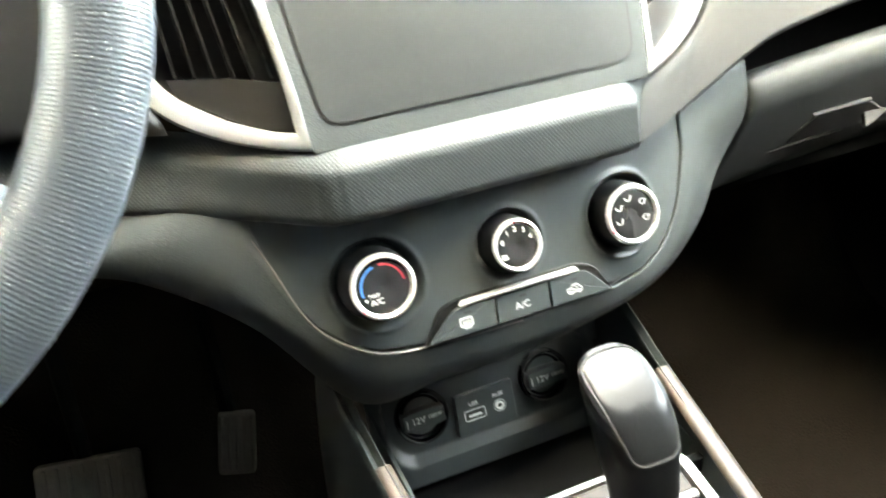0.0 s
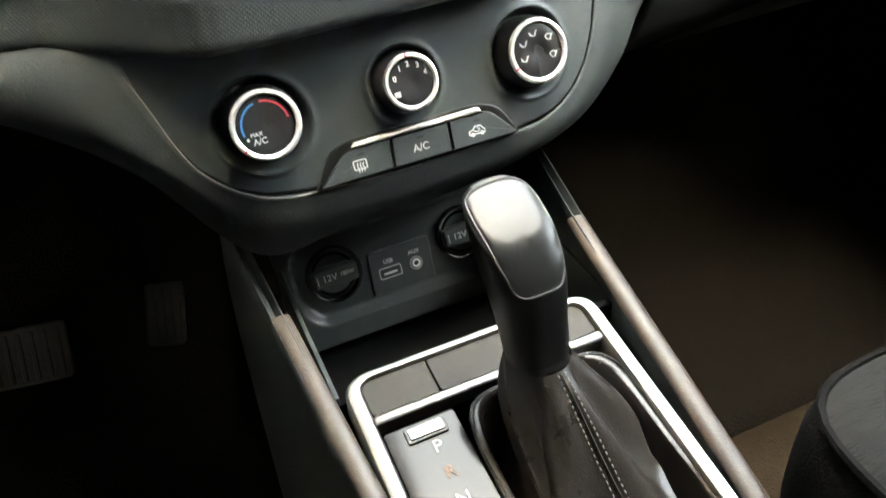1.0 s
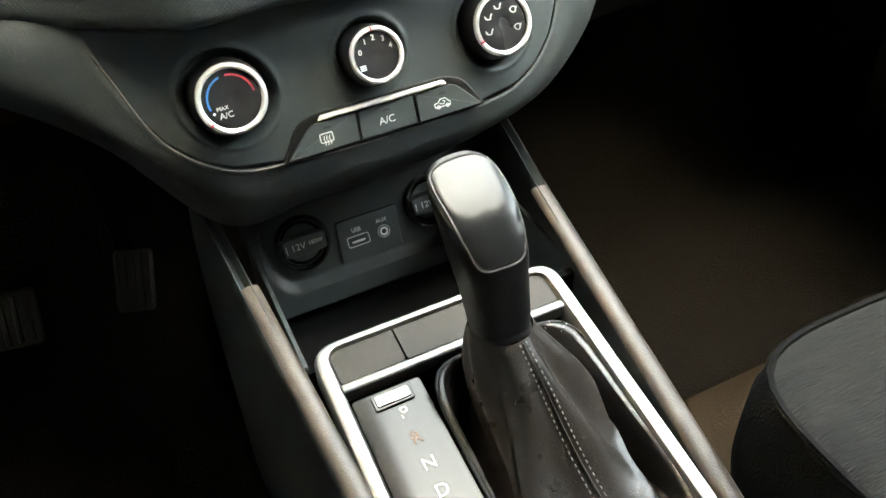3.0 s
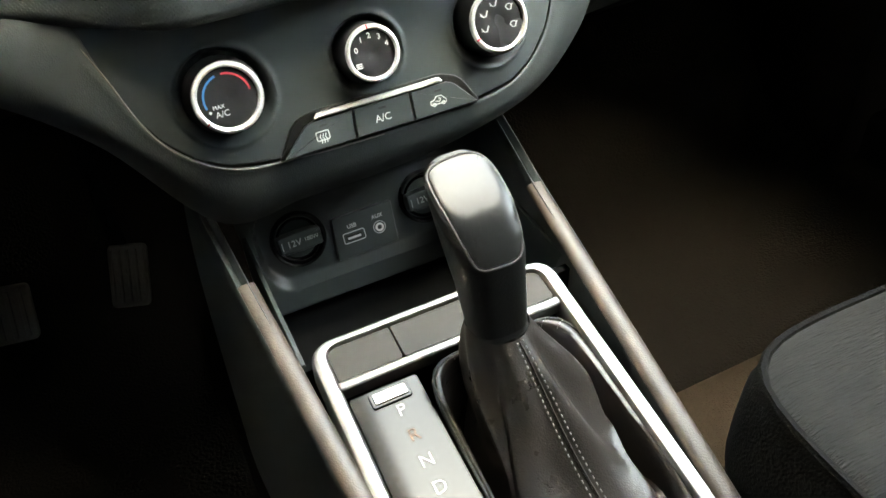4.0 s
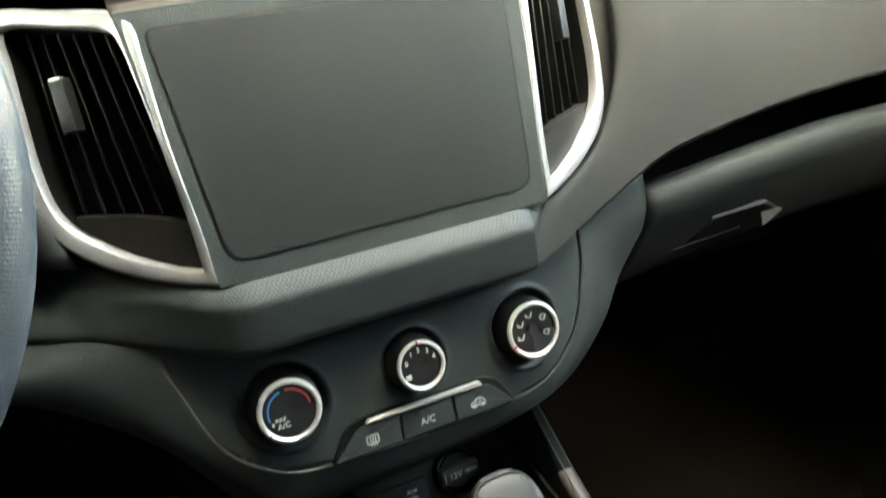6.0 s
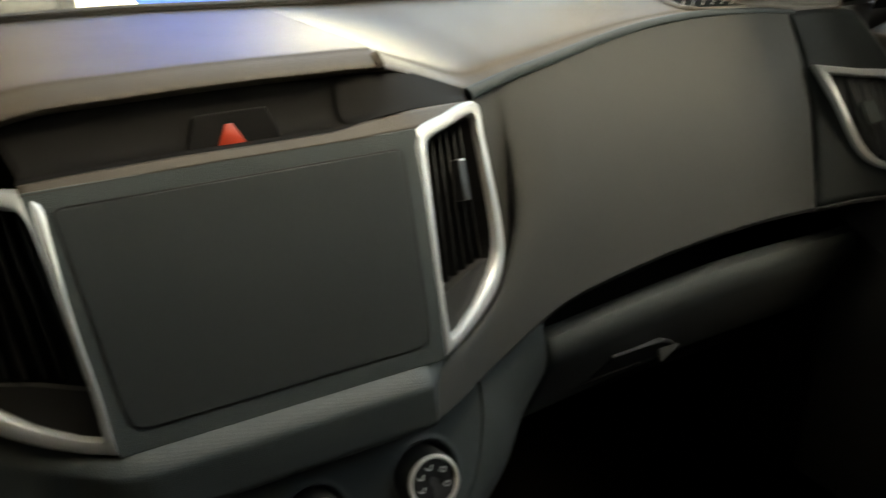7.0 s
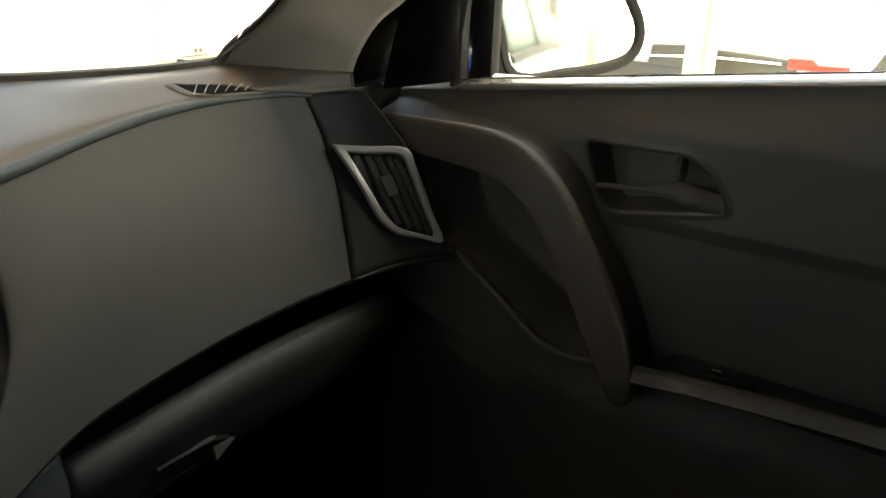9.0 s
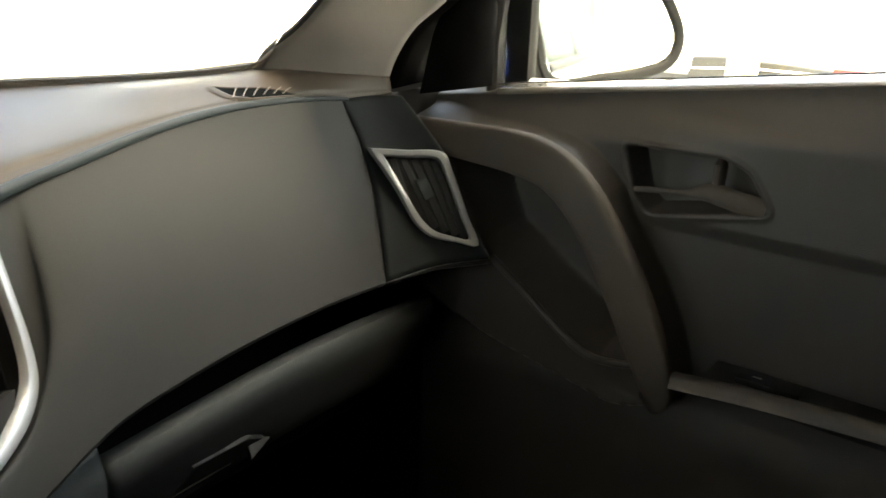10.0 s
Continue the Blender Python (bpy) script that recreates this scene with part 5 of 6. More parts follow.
# ---- seats ----
def front_seat(x, name, label):
    s = thing("seat", (x, -0.5, 0.10), label, "seat", "front seats")
    rows = []
    nn = 160
    for v, z, _ in cr([(0.90, 0.12, 0), (0.97, 0.17, 0), (1.0, 0.22, 0), (0.998, 0.266, 0), (0.99, 0.288, 0), (0.972, 0.298, 0)], 18):
        r = []
        for i in range(nn):
            a = 2 * math.pi * i / nn
            c, q = math.cos(a), math.sin(a)
            k = (abs(c) ** 10 + abs(q) ** 10) ** (-1 / 10)
            r.append((x + 0.262 * c * k * v, -0.488 + 0.280 * q * k * v, z + 0.012 - 0.008 * max(0, q) ** 6 + 0.012 * abs(c) ** 6))
        rows.append(r)
    bm = grid(rows, close_u=True)
    part("cushion_side", bm, SEATSIDE, s, "black cushion sides", sharp=60)
    top = []
    for v in (0.976, 0.945, 0.88, 0.7, 0.5, 0.25, 0.02):
        r = []
        for i in range(nn):
            a = 2 * math.pi * i / nn
            c, q = math.cos(a), math.sin(a)
            k = (abs(c) ** 10 + abs(q) ** 10) ** (-1 / 10)
            bol = 0.012 * abs(c * v) ** 3
            r.append((x + 0.262 * c * k * v, -0.488 + 0.280 * q * k * v, 0.3095 + (0.006 if v < 0.95 else 0.0) + bol - 0.008 * max(0, q * v) ** 6))
        top.append(r)
    part("cushion_top", grid(top, close_u=True, caps=True), FABRIC, s, "streaked grey woven cushion top", sharp=60)
    part("piping", sweep([Vector(p) + Vector((0, 0, 0.001)) for p in top[0]], circle(0.003, 6), closed=True), SEATSIDE, s)
    part("backrest", sweep([(x, -0.74, 0.26), (x, -0.80, 0.45), (x, -0.88, 0.72), (x, -0.93, 0.88)], [(a * 0.235, b * 0.055) for a, b in circle(1, 24)], up=(0, 1, 0.3), scale=[1, 1.03, 1, 0.75]), FABRIC, s)
    part("base", box((x - 0.2, -0.70, 0.0), (x + 0.2, -0.28, 0.13), 0.02), DARK, s)
    return s


front_seat(0.375, "seat", "grey woven fabric passenger seat with black sides")
drv_seat = front_seat(-0.375, "seat", "grey woven fabric driver seat with black sides")
drv_seat.location.y -= 0.18


# ---- passenger's door ----
door = thing("door", (0.77, -0.4, 0.05), "black plastic passenger door lining with pull handle and armrest", "door")
OUTER_BAND = [(0.165, 0.700), (0.067, 0.699), (-0.010, 0.697), (-0.060, 0.688), (-0.104, 0.655), (-0.127, 0.615), (-0.173, 0.542), (-0.200, 0.469), (-0.197, 0.430), (-0.12, 0.41), (0.165, 0.50)]
OUTER_BAND = [(p[0], p[1]) for p in cr([(a, b, 0) for a, b in OUTER_BAND], 90, closed=True)]
POCKET = [(0.079, 0.666), (0.02, 0.668), (-0.030, 0.665), (-0.066, 0.656), (-0.090, 0.640), (-0.123, 0.590), (-0.145, 0.540), (-0.168, 0.489), (-0.164, 0.480), (-0.119, 0.473), (-0.098, 0.478), (-0.076, 0.491), (-0.022, 0.528), (0.040, 0.572)]
CUP = rounded([(-0.106, 0.699), (-0.215, 0.701), (-0.240, 0.690), (-0.263, 0.655), (-0.142, 0.632), (-0.124, 0.646)], 0.008)


def sill_z(y):
    return 0.748 - 0.13 * max(y, -0.5) - 0.09 * min(0, y + 0.5)


gy = np.r_[np.linspace(-1.0, -0.30, 60)[:-1], np.linspace(-0.30, -0.085, 170)[:-1], np.linspace(-0.085, 0.16, 80)]
gz = np.r_[np.linspace(0.06, 0.40, 40)[:-1], np.linspace(0.40, 0.615, 60)[:-1], np.linspace(0.615, 0.708, 90)]
gs = np.linspace(0, 1, 22)[1:]
rows = []
for y in gy:
    zt = sill_z(y)
    z = np.r_[gz, 0.708 + (zt - 0.708) * gs]
    Y = np.full_like(z, y)
    x = 0.757 + 0.0165 * smooth((z - (zt - 0.065)) / 0.060) + 0.030 * smooth((z - (zt - 0.010)) / 0.012) ** 1.5   # swings out to the sill
    x = x + 0.012 * np.clip((0.62 - z) / 0.2, 0, 1)                            # lower door set back
    band = inside(OUTER_BAND, Y, z)
    x = x - 0.052 * smooth((band + 0.006) / 0.018)
    pk = inside(POCKET, Y, z)
    x = x + 0.074 * smooth((pk + 0.003) / 0.024)
    cup = inside(CUP, Y, z)
    x = x + 0.038 * smooth((cup + 0.001) / 0.007) - 0.0025 * np.exp(-((cup + 0.004) / 0.003) ** 2)
    x = x - 0.006 * smooth((z - 0.614) / 0.020) * smooth((0.74 - z) / 0.02) * smooth((-y - 0.115) / 0.03)
    low = smooth((0.44 - z) / 0.06) * smooth((z - 0.05) / 0.05)
    x = x - 0.012 * low * smooth((y + 0.6) / 0.4)
    rows.append([(a, y, c) for a, c in zip(x, z)])
part("lining", grid(rows), DOOR, door, "black moulded lining with a map pocket", thick=0.003)

# pull handle: a rounded band that runs down to the armrest
path = cr([(0.712, 0.15, 0.684), (0.708, 0.06, 0.6835), (0.705, -0.015, 0.681), (0.703, -0.052, 0.672), (0.702, -0.086, 0.648), (0.702, -0.119, 0.606), (0.701, -0.159, 0.540), (0.701, -0.190, 0.472), (0.708, -0.191, 0.448), (0.724, -0.176, 0.432), (0.745, -0.172, 0.424)], 80)
ups = []
kk = []
for i, p in enumerate(path):
    ups.append(Vector((-1, 0.0, 0.0)))
    kk.append(0.75 + 0.25 * min(1, i / 25) - 0.55 * max(0, (i - 60) / 19))
flat = [(math.copysign(abs(a) ** 0.55, a), math.copysign(abs(b) ** 0.55, b)) for a, b in circle(1, 28)]
part("pull_handle", sweep(path, [(a * 0.0245, b * 0.0105) for a, b in flat], up=ups, scale=kk), PULL, door, "grained grey pull handle")
rimp = cr([(0.706, -0.176, 0.4815), (0.704, -0.145, 0.4745), (0.7035, -0.119, 0.4725), (0.7035, -0.098, 0.4775), (0.7035, -0.076, 0.4905), (0.7035, -0.022, 0.5275), (0.7035, 0.021, 0.556)], 50)
part("pocket_rim", sweep(rimp, circle(0.0045, 10), up=(-1, 0, 0)), DOOR, door, "rounded map pocket rim")
part("pocket_rib", sweep(cr([(0.766, -0.158, 0.524), (0.7725, -0.13, 0.531), (0.7725, -0.10, 0.551), (0.7725, -0.075, 0.582)], 30), circle(0.0016, 8), up=(-1, 0, 0)), DOOR, door)
# armrest
arm = cr([(0.704, -0.2085, 0.4825), (0.700, -0.305, 0.494), (0.697, -0.433, 0.502), (0.694, -0.60, 0.508), (0.692, -0.95, 0.512)], 50)
sec = [(-0.016, -0.008), (-0.013, 0.0), (-0.007, 0.0045), (0.0, 0.006), (0.005, 0.0045), (0.0075, 0.0), (0.0055, -0.005), (-0.003, -0.010), (-0.02, -0.014)]
sec = [(-a * 0.7, b * 0.65) for a, b in sec]
part("armrest", sweep(arm, sec, up=(0, 0, 1)), DOOR, door, "grained black armrest edge", sharp=50)
part("armrest_top", box((0.712, -0.95, 0.470), (0.772, -0.232, 0.484), 0.002), FRIT, door)
swp = part("window_switch", box((0.728, -0.325, 0.480), (0.752, -0.262, 0.4905), 0.003), FRIT, door, "black window switch")
part("switch_mark", box((0.738, -0.286, 0.4900), (0.7395, -0.277, 0.4912), 0), MARK, swp, "pale switch mark")

# inner release
rel = thing("door_release", (0.77, -0.19, 0.63), "dark grey inner door release lever in a cup", "door handle")
hl = cr([(0.7565, -0.121, 0.6535), (0.7545, -0.150, 0.6575), (0.7525, -0.185, 0.6615), (0.7515, -0.205, 0.6655), (0.7515, -0.232, 0.6615), (0.7545, -0.259, 0.6575)], 40)
scl = [0.28 + 0.72 * smooth(np.array((i - 14) / 12)) for i in range(40)]
part("lever", sweep(hl, [(a * 0.0105, b * 0.0055) for a, b in circle(1, 12)], up=[Vector((-1, 0, 0.2))] * 40, scale=[float(v) for v in scl]), PULL, rel, "grey release lever")
part("lock_knob", sweep([(0.760, -0.209, 0.668), (0.757, -0.209, 0.680), (0.757, -0.2095, 0.6935), (0.760, -0.2095, 0.697)], circle(0.0065, 10, 0.009), up=(-1, 0, 0), scale=[0.8, 1, 1.05, 0.7]), PULL, rel, "small lock knob")

rows = []
for y in np.linspace(0.07, -1.0, 60):
    z = sill_z(y)
    r = min(1.0, 0.35 + (0.07 - y) / 0.35)
    rows.append(cr([(0.8025, y, z + 0.001), (0.795, y, z + 0.0006), (0.786, y, z - 0.0010 * r), (0.778, y, z - 0.0032 * r), (0.7726, y, z - 0.0068 * r), (0.7722, y, z - 0.0095)], 16))
# the ledge's bright sheen is partly in its colour
part("sill_ledge", grid(rows), LEDGE, door, "smooth rounded window ledge, paled for its bright reflection", thick=0.002)
# sill weather strip, window frame, sail panel
ss = [(0.801, y, sill_z(y) + 0.0005) for y in np.linspace(0.095, -1.0, 30)]
part("sill_strip", sweep(ss, circle(0.002, 8, 0.002)), SATINBLK, door, "shiny window sill strip")
sail = [(0.7435, 0.165, 0.722), (0.775, 0.080, 0.738), (0.782, 0.078, 0.90), (0.760, 0.078, 0.985), (0.742, 0.115, 0.86), (0.7405, 0.145, 0.79)]
bm = bmesh.new()
f = bm.faces.new([bm.verts.new(p) for p in sail])
part("sail_panel", bm, SAIL, door, "black mirror corner panel", thick=-0.012)
part("quarter_bar", sweep([(0.785, 0.087, 0.73), (0.788, 0.085, 0.83), (0.778, 0.075, 0.95), (0.74, 0.04, 1.10)], circle(0.007, 10), up=(0, 1, 0)), RUBBER, door, "black rubber window channel")
sash = cr([(0.79, 0.085, 0.74), (0.788, 0.083, 0.83), (0.765, 0.04, 0.97), (0.735, -0.08, 1.07), (0.70, -0.30, 1.14), (0.69, -0.6, 1.16), (0.70, -1.0, 1.13)], 50)
part("window_sash", sweep(sash, circle(0.011, 8), up=(0.3, 0, 1)), RUBBER, door)
low = [(0.802, y, sill_z(y) - 0.01) for y in np.linspace(0.085, -1.0, 40)]
upp = cr([(0.79, 0.085, 0.83), (0.768, 0.04, 0.97), (0.738, -0.08, 1.07), (0.705, -0.30, 1.14), (0.695, -0.6, 1.16), (0.70, -1.0, 1.13)], 40)
wp = part("window_pane", grid([cr([a, Vector(a).lerp(Vector(b), 0.5) + Vector((0.012, 0, 0)), b], 8) for a, b in zip(low, upp)]), GLASS, door, "clear side window", thick=0.004)
wp.visible_shadow = False

# ---- pillar, windscreen, roof: the shell that closes the cabin ----
for s, nm in ((1, "a_pillar_right"), (-1, "a_pillar_left")):
    fr = [(s * 0.552, 0.250, 0.757), (s * 0.5565, 0.215, 0.785), (s * 0.560, 0.180, 0.808), (s * 0.560, 0.145, 0.836), (s * 0.55, 0.0, 0.965), (s * 0.51, -0.22, 1.135)]
    md = [(s * 0.63, 0.208, 0.745), (s * 0.632, 0.190, 0.775), (s * 0.634, 0.160, 0.805), (s * 0.636, 0.130, 0.835), (s * 0.62, 0.0, 0.945), (s * 0.57, -0.23, 1.115)]
    re = [(s * 0.705, 0.190, 0.722), (s * 0.702, 0.172, 0.765), (s * 0.705, 0.145, 0.805), (s * 0.712, 0.105, 0.838), (s * 0.70, 0.0, 0.940), (s * 0.65, -0.22, 1.09)]
    solid(nm, loft([fr, md, re], 40, 14), PILLAR, "grey-brown cloth covered windscreen pillar trim", "pillar trim", "structure", thick=0.004)
    # side of the pillar that lies in shade, darkened by its colour
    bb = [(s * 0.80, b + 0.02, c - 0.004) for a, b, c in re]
    solid(nm.replace("a_pillar", "pillar_return"), loft([re, bb], 30, 4), VOID, "pillar return, coloured black for the shade behind the trim", "pillar trim", "structure", thick=0.003)
foot = [(x, y, z - 0.004) for x, y, z in SCREENFOOT[1:19]]
foot = [(-0.56, 0.243, 0.760), *foot[1:]]
head = [(-0.50 + 1.0 * i / (len(foot) - 1), -0.20 - 0.05 * abs(2 * i / (len(foot) - 1) - 1) ** 2, 1.15 + 0.02 * (1 - (2 * i / (len(foot) - 1) - 1) ** 2)) for i in range(len(foot))]
rows = [cr([a, Vector(a).lerp(Vector(b), 0.5) + Vector((0, 0.02, 0.03)), b], 14) for a, b in zip(par(foot, 50), par(head, 50))]
ws = solid("windscreen", grid(rows), GLASS, "clear windscreen glass", "windscreen", "structure", thick=0.004)
ws.visible_shadow = False
fb = [Vector(p) + Vector((0, 0.001, 0.0032)) for p in par(SCREENFOOT[1:19], 80)]
fb += [Vector(p) for p in cr([(0.5585, 0.240, 0.768), (0.5595, 0.215, 0.7865), (0.5625, 0.180, 0.809), (0.5625, 0.145, 0.837), (0.5525, 0.0, 0.966), (0.5125, -0.22, 1.136)], 40)[1:]]
solid("glass_border", sweep(fb, circle(0.0048, 8), up=(0, -0.3, 1)), FRIT, "black printed border of the windscreen", "windscreen border", "structure")

bm = grid([[(x, y, 1.17 + 0.03 * math.cos(x * 1.8) - 0.05 * max(0, y + 0.35)) for x in np.linspace(-0.765, 0.765, 24)] for y in np.linspace(-1.78, -0.19, 20)])
solid("ceiling", bm, HEAD, "grey cloth headliner, darkened to cut the fill light", "ceiling", "structure", thick=0.02)
# added wall behind the camera; leaves out the rear window to cut light
bm = bmesh.new()
box((-0.80, -1.80, 0.0), (0.80, -1.75, 1.2), 0.01, bm=bm)
solid("wall_rear", bm, DARK, "unseen dark rear wall without a window, added to cut light", "wall", "structure")
# added wall, out of view, closes most of the driver's side to light
bm = bmesh.new()
box((-0.80, -1.75, 0.0), (-0.765, 0.20, 0.75), 0.01, bm=bm)
box((-0.79, -1.75, 0.75), (-0.70, -0.30, 1.22), 0.01, bm=bm)
box((-0.79, -0.30, 1.08), (-0.70, 0.0, 1.22), 0.01, bm=bm)
solid("wall_left", bm, DARK, "unseen dark driver side wall, added to narrow the window's light", "wall", "structure")
pane = solid("window_left", box((-0.775, -0.30, 0.74), (-0.771, 0.06, 1.09), 0.001), GLASS, "clear driver side window glass", "window", "structure")
pane.visible_shadow = False
# added wall, out of view, shuts the rear door's window to light
bm = bmesh.new()
box((0.765, -1.75, 0.0), (0.80, -0.95, 0.85), 0.01, bm=bm)
box((0.70, -1.75, 0.8), (0.775, -0.48, 1.22), 0.01, bm=bm)
solid("wall_right", bm, DARK, "unseen dark wall over the rear door window, added to cut light", "wall", "structure")
bm = bmesh.new()
box((-0.80, 0.50, 0.0), (0.80, 0.56, 0.686), 0.005, bm=bm)
solid("wall_front", bm, CARPET, "carpeted bulkhead behind the dashboard", "wall", "structure")
bm = bmesh.new()
box((-0.80, 0.20, 0.0), (-0.70, 0.50, 0.735), 0.005, bm=bm)
box((-0.815, 0.10, 0.0), (-0.64, 0.50, 0.738), 0.003, bm=bm)
solid("wall_scuttle_left", bm, FRIT, "black scuttle side beside the dashboard", "wall", "structure")
bm = bmesh.new()
box((0.70, 0.172, 0.0), (0.815, 0.50, 0.728), 0.003, bm=bm)
box((0.768, 0.10, 0.0), (0.815, 0.18, 0.70), 0.003, bm=bm)
solid("wall_scuttle_right", bm, FRIT, "black scuttle side beside the dashboard", "wall", "structure")

# cowl between the dashboard and the bulkhead, and the door sill
cowl = [[(x, y + 0.004, z - 0.004) for x, y, z in SCREENFOOT], [(x, 0.53, 0.690) for x, y, z in SCREENFOOT]]
solid("cowl", loft(cowl, 60, 6), FRIT, "black cowl panel under the windscreen", "cowl", "structure", thick=0.003)
for s in (-1, 1):
    solid("door_sill", box((s * 0.775 - 0.035, -1.75, -0.03), (s * 0.775 + 0.035, 0.50, 0.075), 0.012), SHADEBLK, "black door sill along the floor", "sill", "structure")

# ---- outside mirror and own bodywork ----
mir = thing("side_mirror", (0.95, 0.0, 0.74), "black exterior mirror housing with silvered glass", "mirror")
eye = Vector((-0.042, -0.477, 0.864))
MN = Vector((-0.5621, -0.8215, 0.0958)).normalized()
g0 = [(0.784, 0.030, 0.845), (0.791, 0.024, 0.793), (0.803, 0.015, 0.752), (0.859, -0.023, 0.755), (0.898, -0.049, 0.7605), (0.927, -0.069, 0.773), (0.934, -0.073, 0.799), (0.918, -0.061, 0.838), (0.897, -0.047, 0.87), (0.84, -0.008, 0.885), (0.795, 0.022, 0.88)]
g0 = [eye + (Vector(p) - eye) * 1.13 for p in g0]
gc = sum(g0, Vector()) / len(g0)
mx = Vector((0.827, -0.561, 0)).normalized()
my = MN.cross(mx).normalized()
if my.z < 0:
    my = -my
MM = axes(gc, mx, my, MN)
g2 = [(p - gc).dot(mx) for p in g0], [(p - gc).dot(my) for p in g0]
lp = [(p[0], p[1]) for p in cr([(a, b, 0) for a, b in zip(*g2)], 60, closed=True)]
part("mirror_glass", plate(lp, MM, -0.004, 0.0, 0.001), MIRROR, mir, "silvered mirror glass")
part("rim", frame_ring([tuple(MM @ Vector((x, y, 0.004))) for x, y in inset(lp, -0.014)], [tuple(MM @ Vector((x, y, 0.001))) for x, y in lp], MN, 0.01, 0.003), CASE, mir, "dark grey mirror rim")
rows = [[MM @ Vector((x * k, y * k, h)) for x, y in inset(lp, -0.014)] for k, h in ((1, 0.0), (1.0, -0.03), (0.93, -0.06), (0.75, -0.085), (0.4, -0.10), (0.05, -0.105))]
part("housing", grid(rows, close_u=True), CASE, mir, "dark grey mirror housing")
xl = min(p[0] for p in lp)
part("inner_cover", plate(rounded([(xl - 0.085, -0.13), (xl + 0.045, -0.13), (xl + 0.018, -0.06), (xl - 0.004, 0.0), (xl - 0.010, 0.075), (xl - 0.085, 0.075)], 0.01), MM, -0.06, 0.004, 0.006), CASE, mir, "black inner cover of the mirror")
part("foot", sweep([(0.80, 0.11, 0.695), (0.85, 0.08, 0.697), (0.91, 0.04, 0.712)], circle(0.03, 12, 0.02), up=(0, 0, 1)), CASE, mir)

part("mount", box((0.806, 0.050, 0.70), (0.828, 0.10, 0.920), 0.008), CASE, mir, "black mirror mounting")

body = thing("own_bodywork", (0.86, -1.2, -0.1), "white outer side of the car with its rear side window", "car body", kind="structure")
part("side_skin", loft([[(0.815, 0.25, 0.735), (0.815, -0.4, 0.775), (0.815, -1.2, 0.84), (0.80, -2.1, 0.90)], [(0.86, 0.25, 0.66), (0.865, -0.4, 0.70), (0.865, -1.2, 0.76), (0.85, -2.1, 0.82)],
                        [(0.885, 0.25, 0.40), (0.89, -0.4, 0.40), (0.89, -1.2, 0.42), (0.88, -2.1, 0.45)], [(0.86, 0.25, -0.05), (0.86, -0.4, -0.05), (0.86, -1.2, -0.05), (0.86, -2.1, 0.0)]], 40, 24), WHITE, body, thick=0.01)
part("rear_side_glass", loft([[(0.814, -0.50, 0.788), (0.814, -1.04, 0.825), (0.80, -1.72, 0.887)], [(0.74, -0.52, 1.16), (0.73, -1.06, 1.13), (0.73, -1.55, 1.08)]], 20, 8), PALEGLASS, body, thick=0.006)
part("centre_post", sweep([(0.818, -1.0, 0.80), (0.76, -1.02, 1.0), (0.71, -1.03, 1.16)], circle(0.02, 8, 0.012), up=(1, 0, 0)), SAIL, body)
part("rear_post", loft([[(0.812, -1.73, 0.888), (0.80, -1.95, 0.905)], [(0.74, -1.56, 1.08), (0.73, -1.85, 1.05)]], 8, 8), WHITE, body, thick=0.01)
part("belt_moulding", sweep([(0.82, -0.45, 0.776), (0.82, -1.2, 0.85), (0.805, -2.0, 0.908)], circle(0.012, 8)), CASE, body)
part("roof_skin", loft([[(-0.62, -0.25, 1.2), (0, -0.22, 1.24), (0.62, -0.25, 1.2)], [(-0.66, -1.0, 1.22), (0, -1.0, 1.27), (0.66, -1.0, 1.22)], [(-0.62, -1.95, 1.12), (0, -1.95, 1.17), (0.62, -1.95, 1.12)]], 20, 20), WHITE, body, thick=0.01)
bm = loft([[(-0.74, 0.57, 0.685), (0, 0.62, 0.695), (0.74, 0.57, 0.685)], [(-0.76, 0.95, 0.63), (0, 1.0, 0.64), (0.76, 0.95, 0.63)], [(-0.70, 1.45, 0.46), (0, 1.5, 0.48), (0.70, 1.45, 0.46)]], 24, 18)
part("bonnet", bm, WHITE, body, thick=0.01)

# ---- outside ----
bm = grid([[(x, y, -0.35) for x in (-80, -8, 0, 8, 80)] for y in (-80, -8, 0, 8, 80)])
solid("ground", bm, FLOOR, "pale concrete yard", "ground", "structure")


def wall_slab(name, lo, hi, m, label):
    solid(name, box(lo, hi, 0.02), m, label, "wall", "structure")


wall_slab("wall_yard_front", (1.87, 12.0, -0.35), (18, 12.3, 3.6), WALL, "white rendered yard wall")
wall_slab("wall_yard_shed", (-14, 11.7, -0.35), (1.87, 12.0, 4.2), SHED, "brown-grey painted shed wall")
wall_slab("wall_yard_side", (14.0, -14, -0.35), (14.3, 12, 3.6), WALL, "white rendered yard wall")


# added slab, out of view, that blocks sky light on the driver's side
wall_slab("ceiling_sky_blocker", (-6.5, -14, 3.1), (0.35, 11.3, 3.25), SHED, "unseen brown-grey slab added overhead to dim the sky")


def post(x, y, w, d, label):
    p = thing("post", (x, y, -0.35), label, "post", "yard posts")
    part("shaft", box((x - d / 2, y - w / 2, -0.35), (x + d / 2, y + w / 2, 3.8), 0.012), CREAM, p)
    part("plinth", box((x - d / 2 - 0.02, y - w / 2 - 0.02, -0.35), (x + d / 2 + 0.02, y + w / 2 + 0.02, -0.15), 0.01), CREAM, p)
    return p


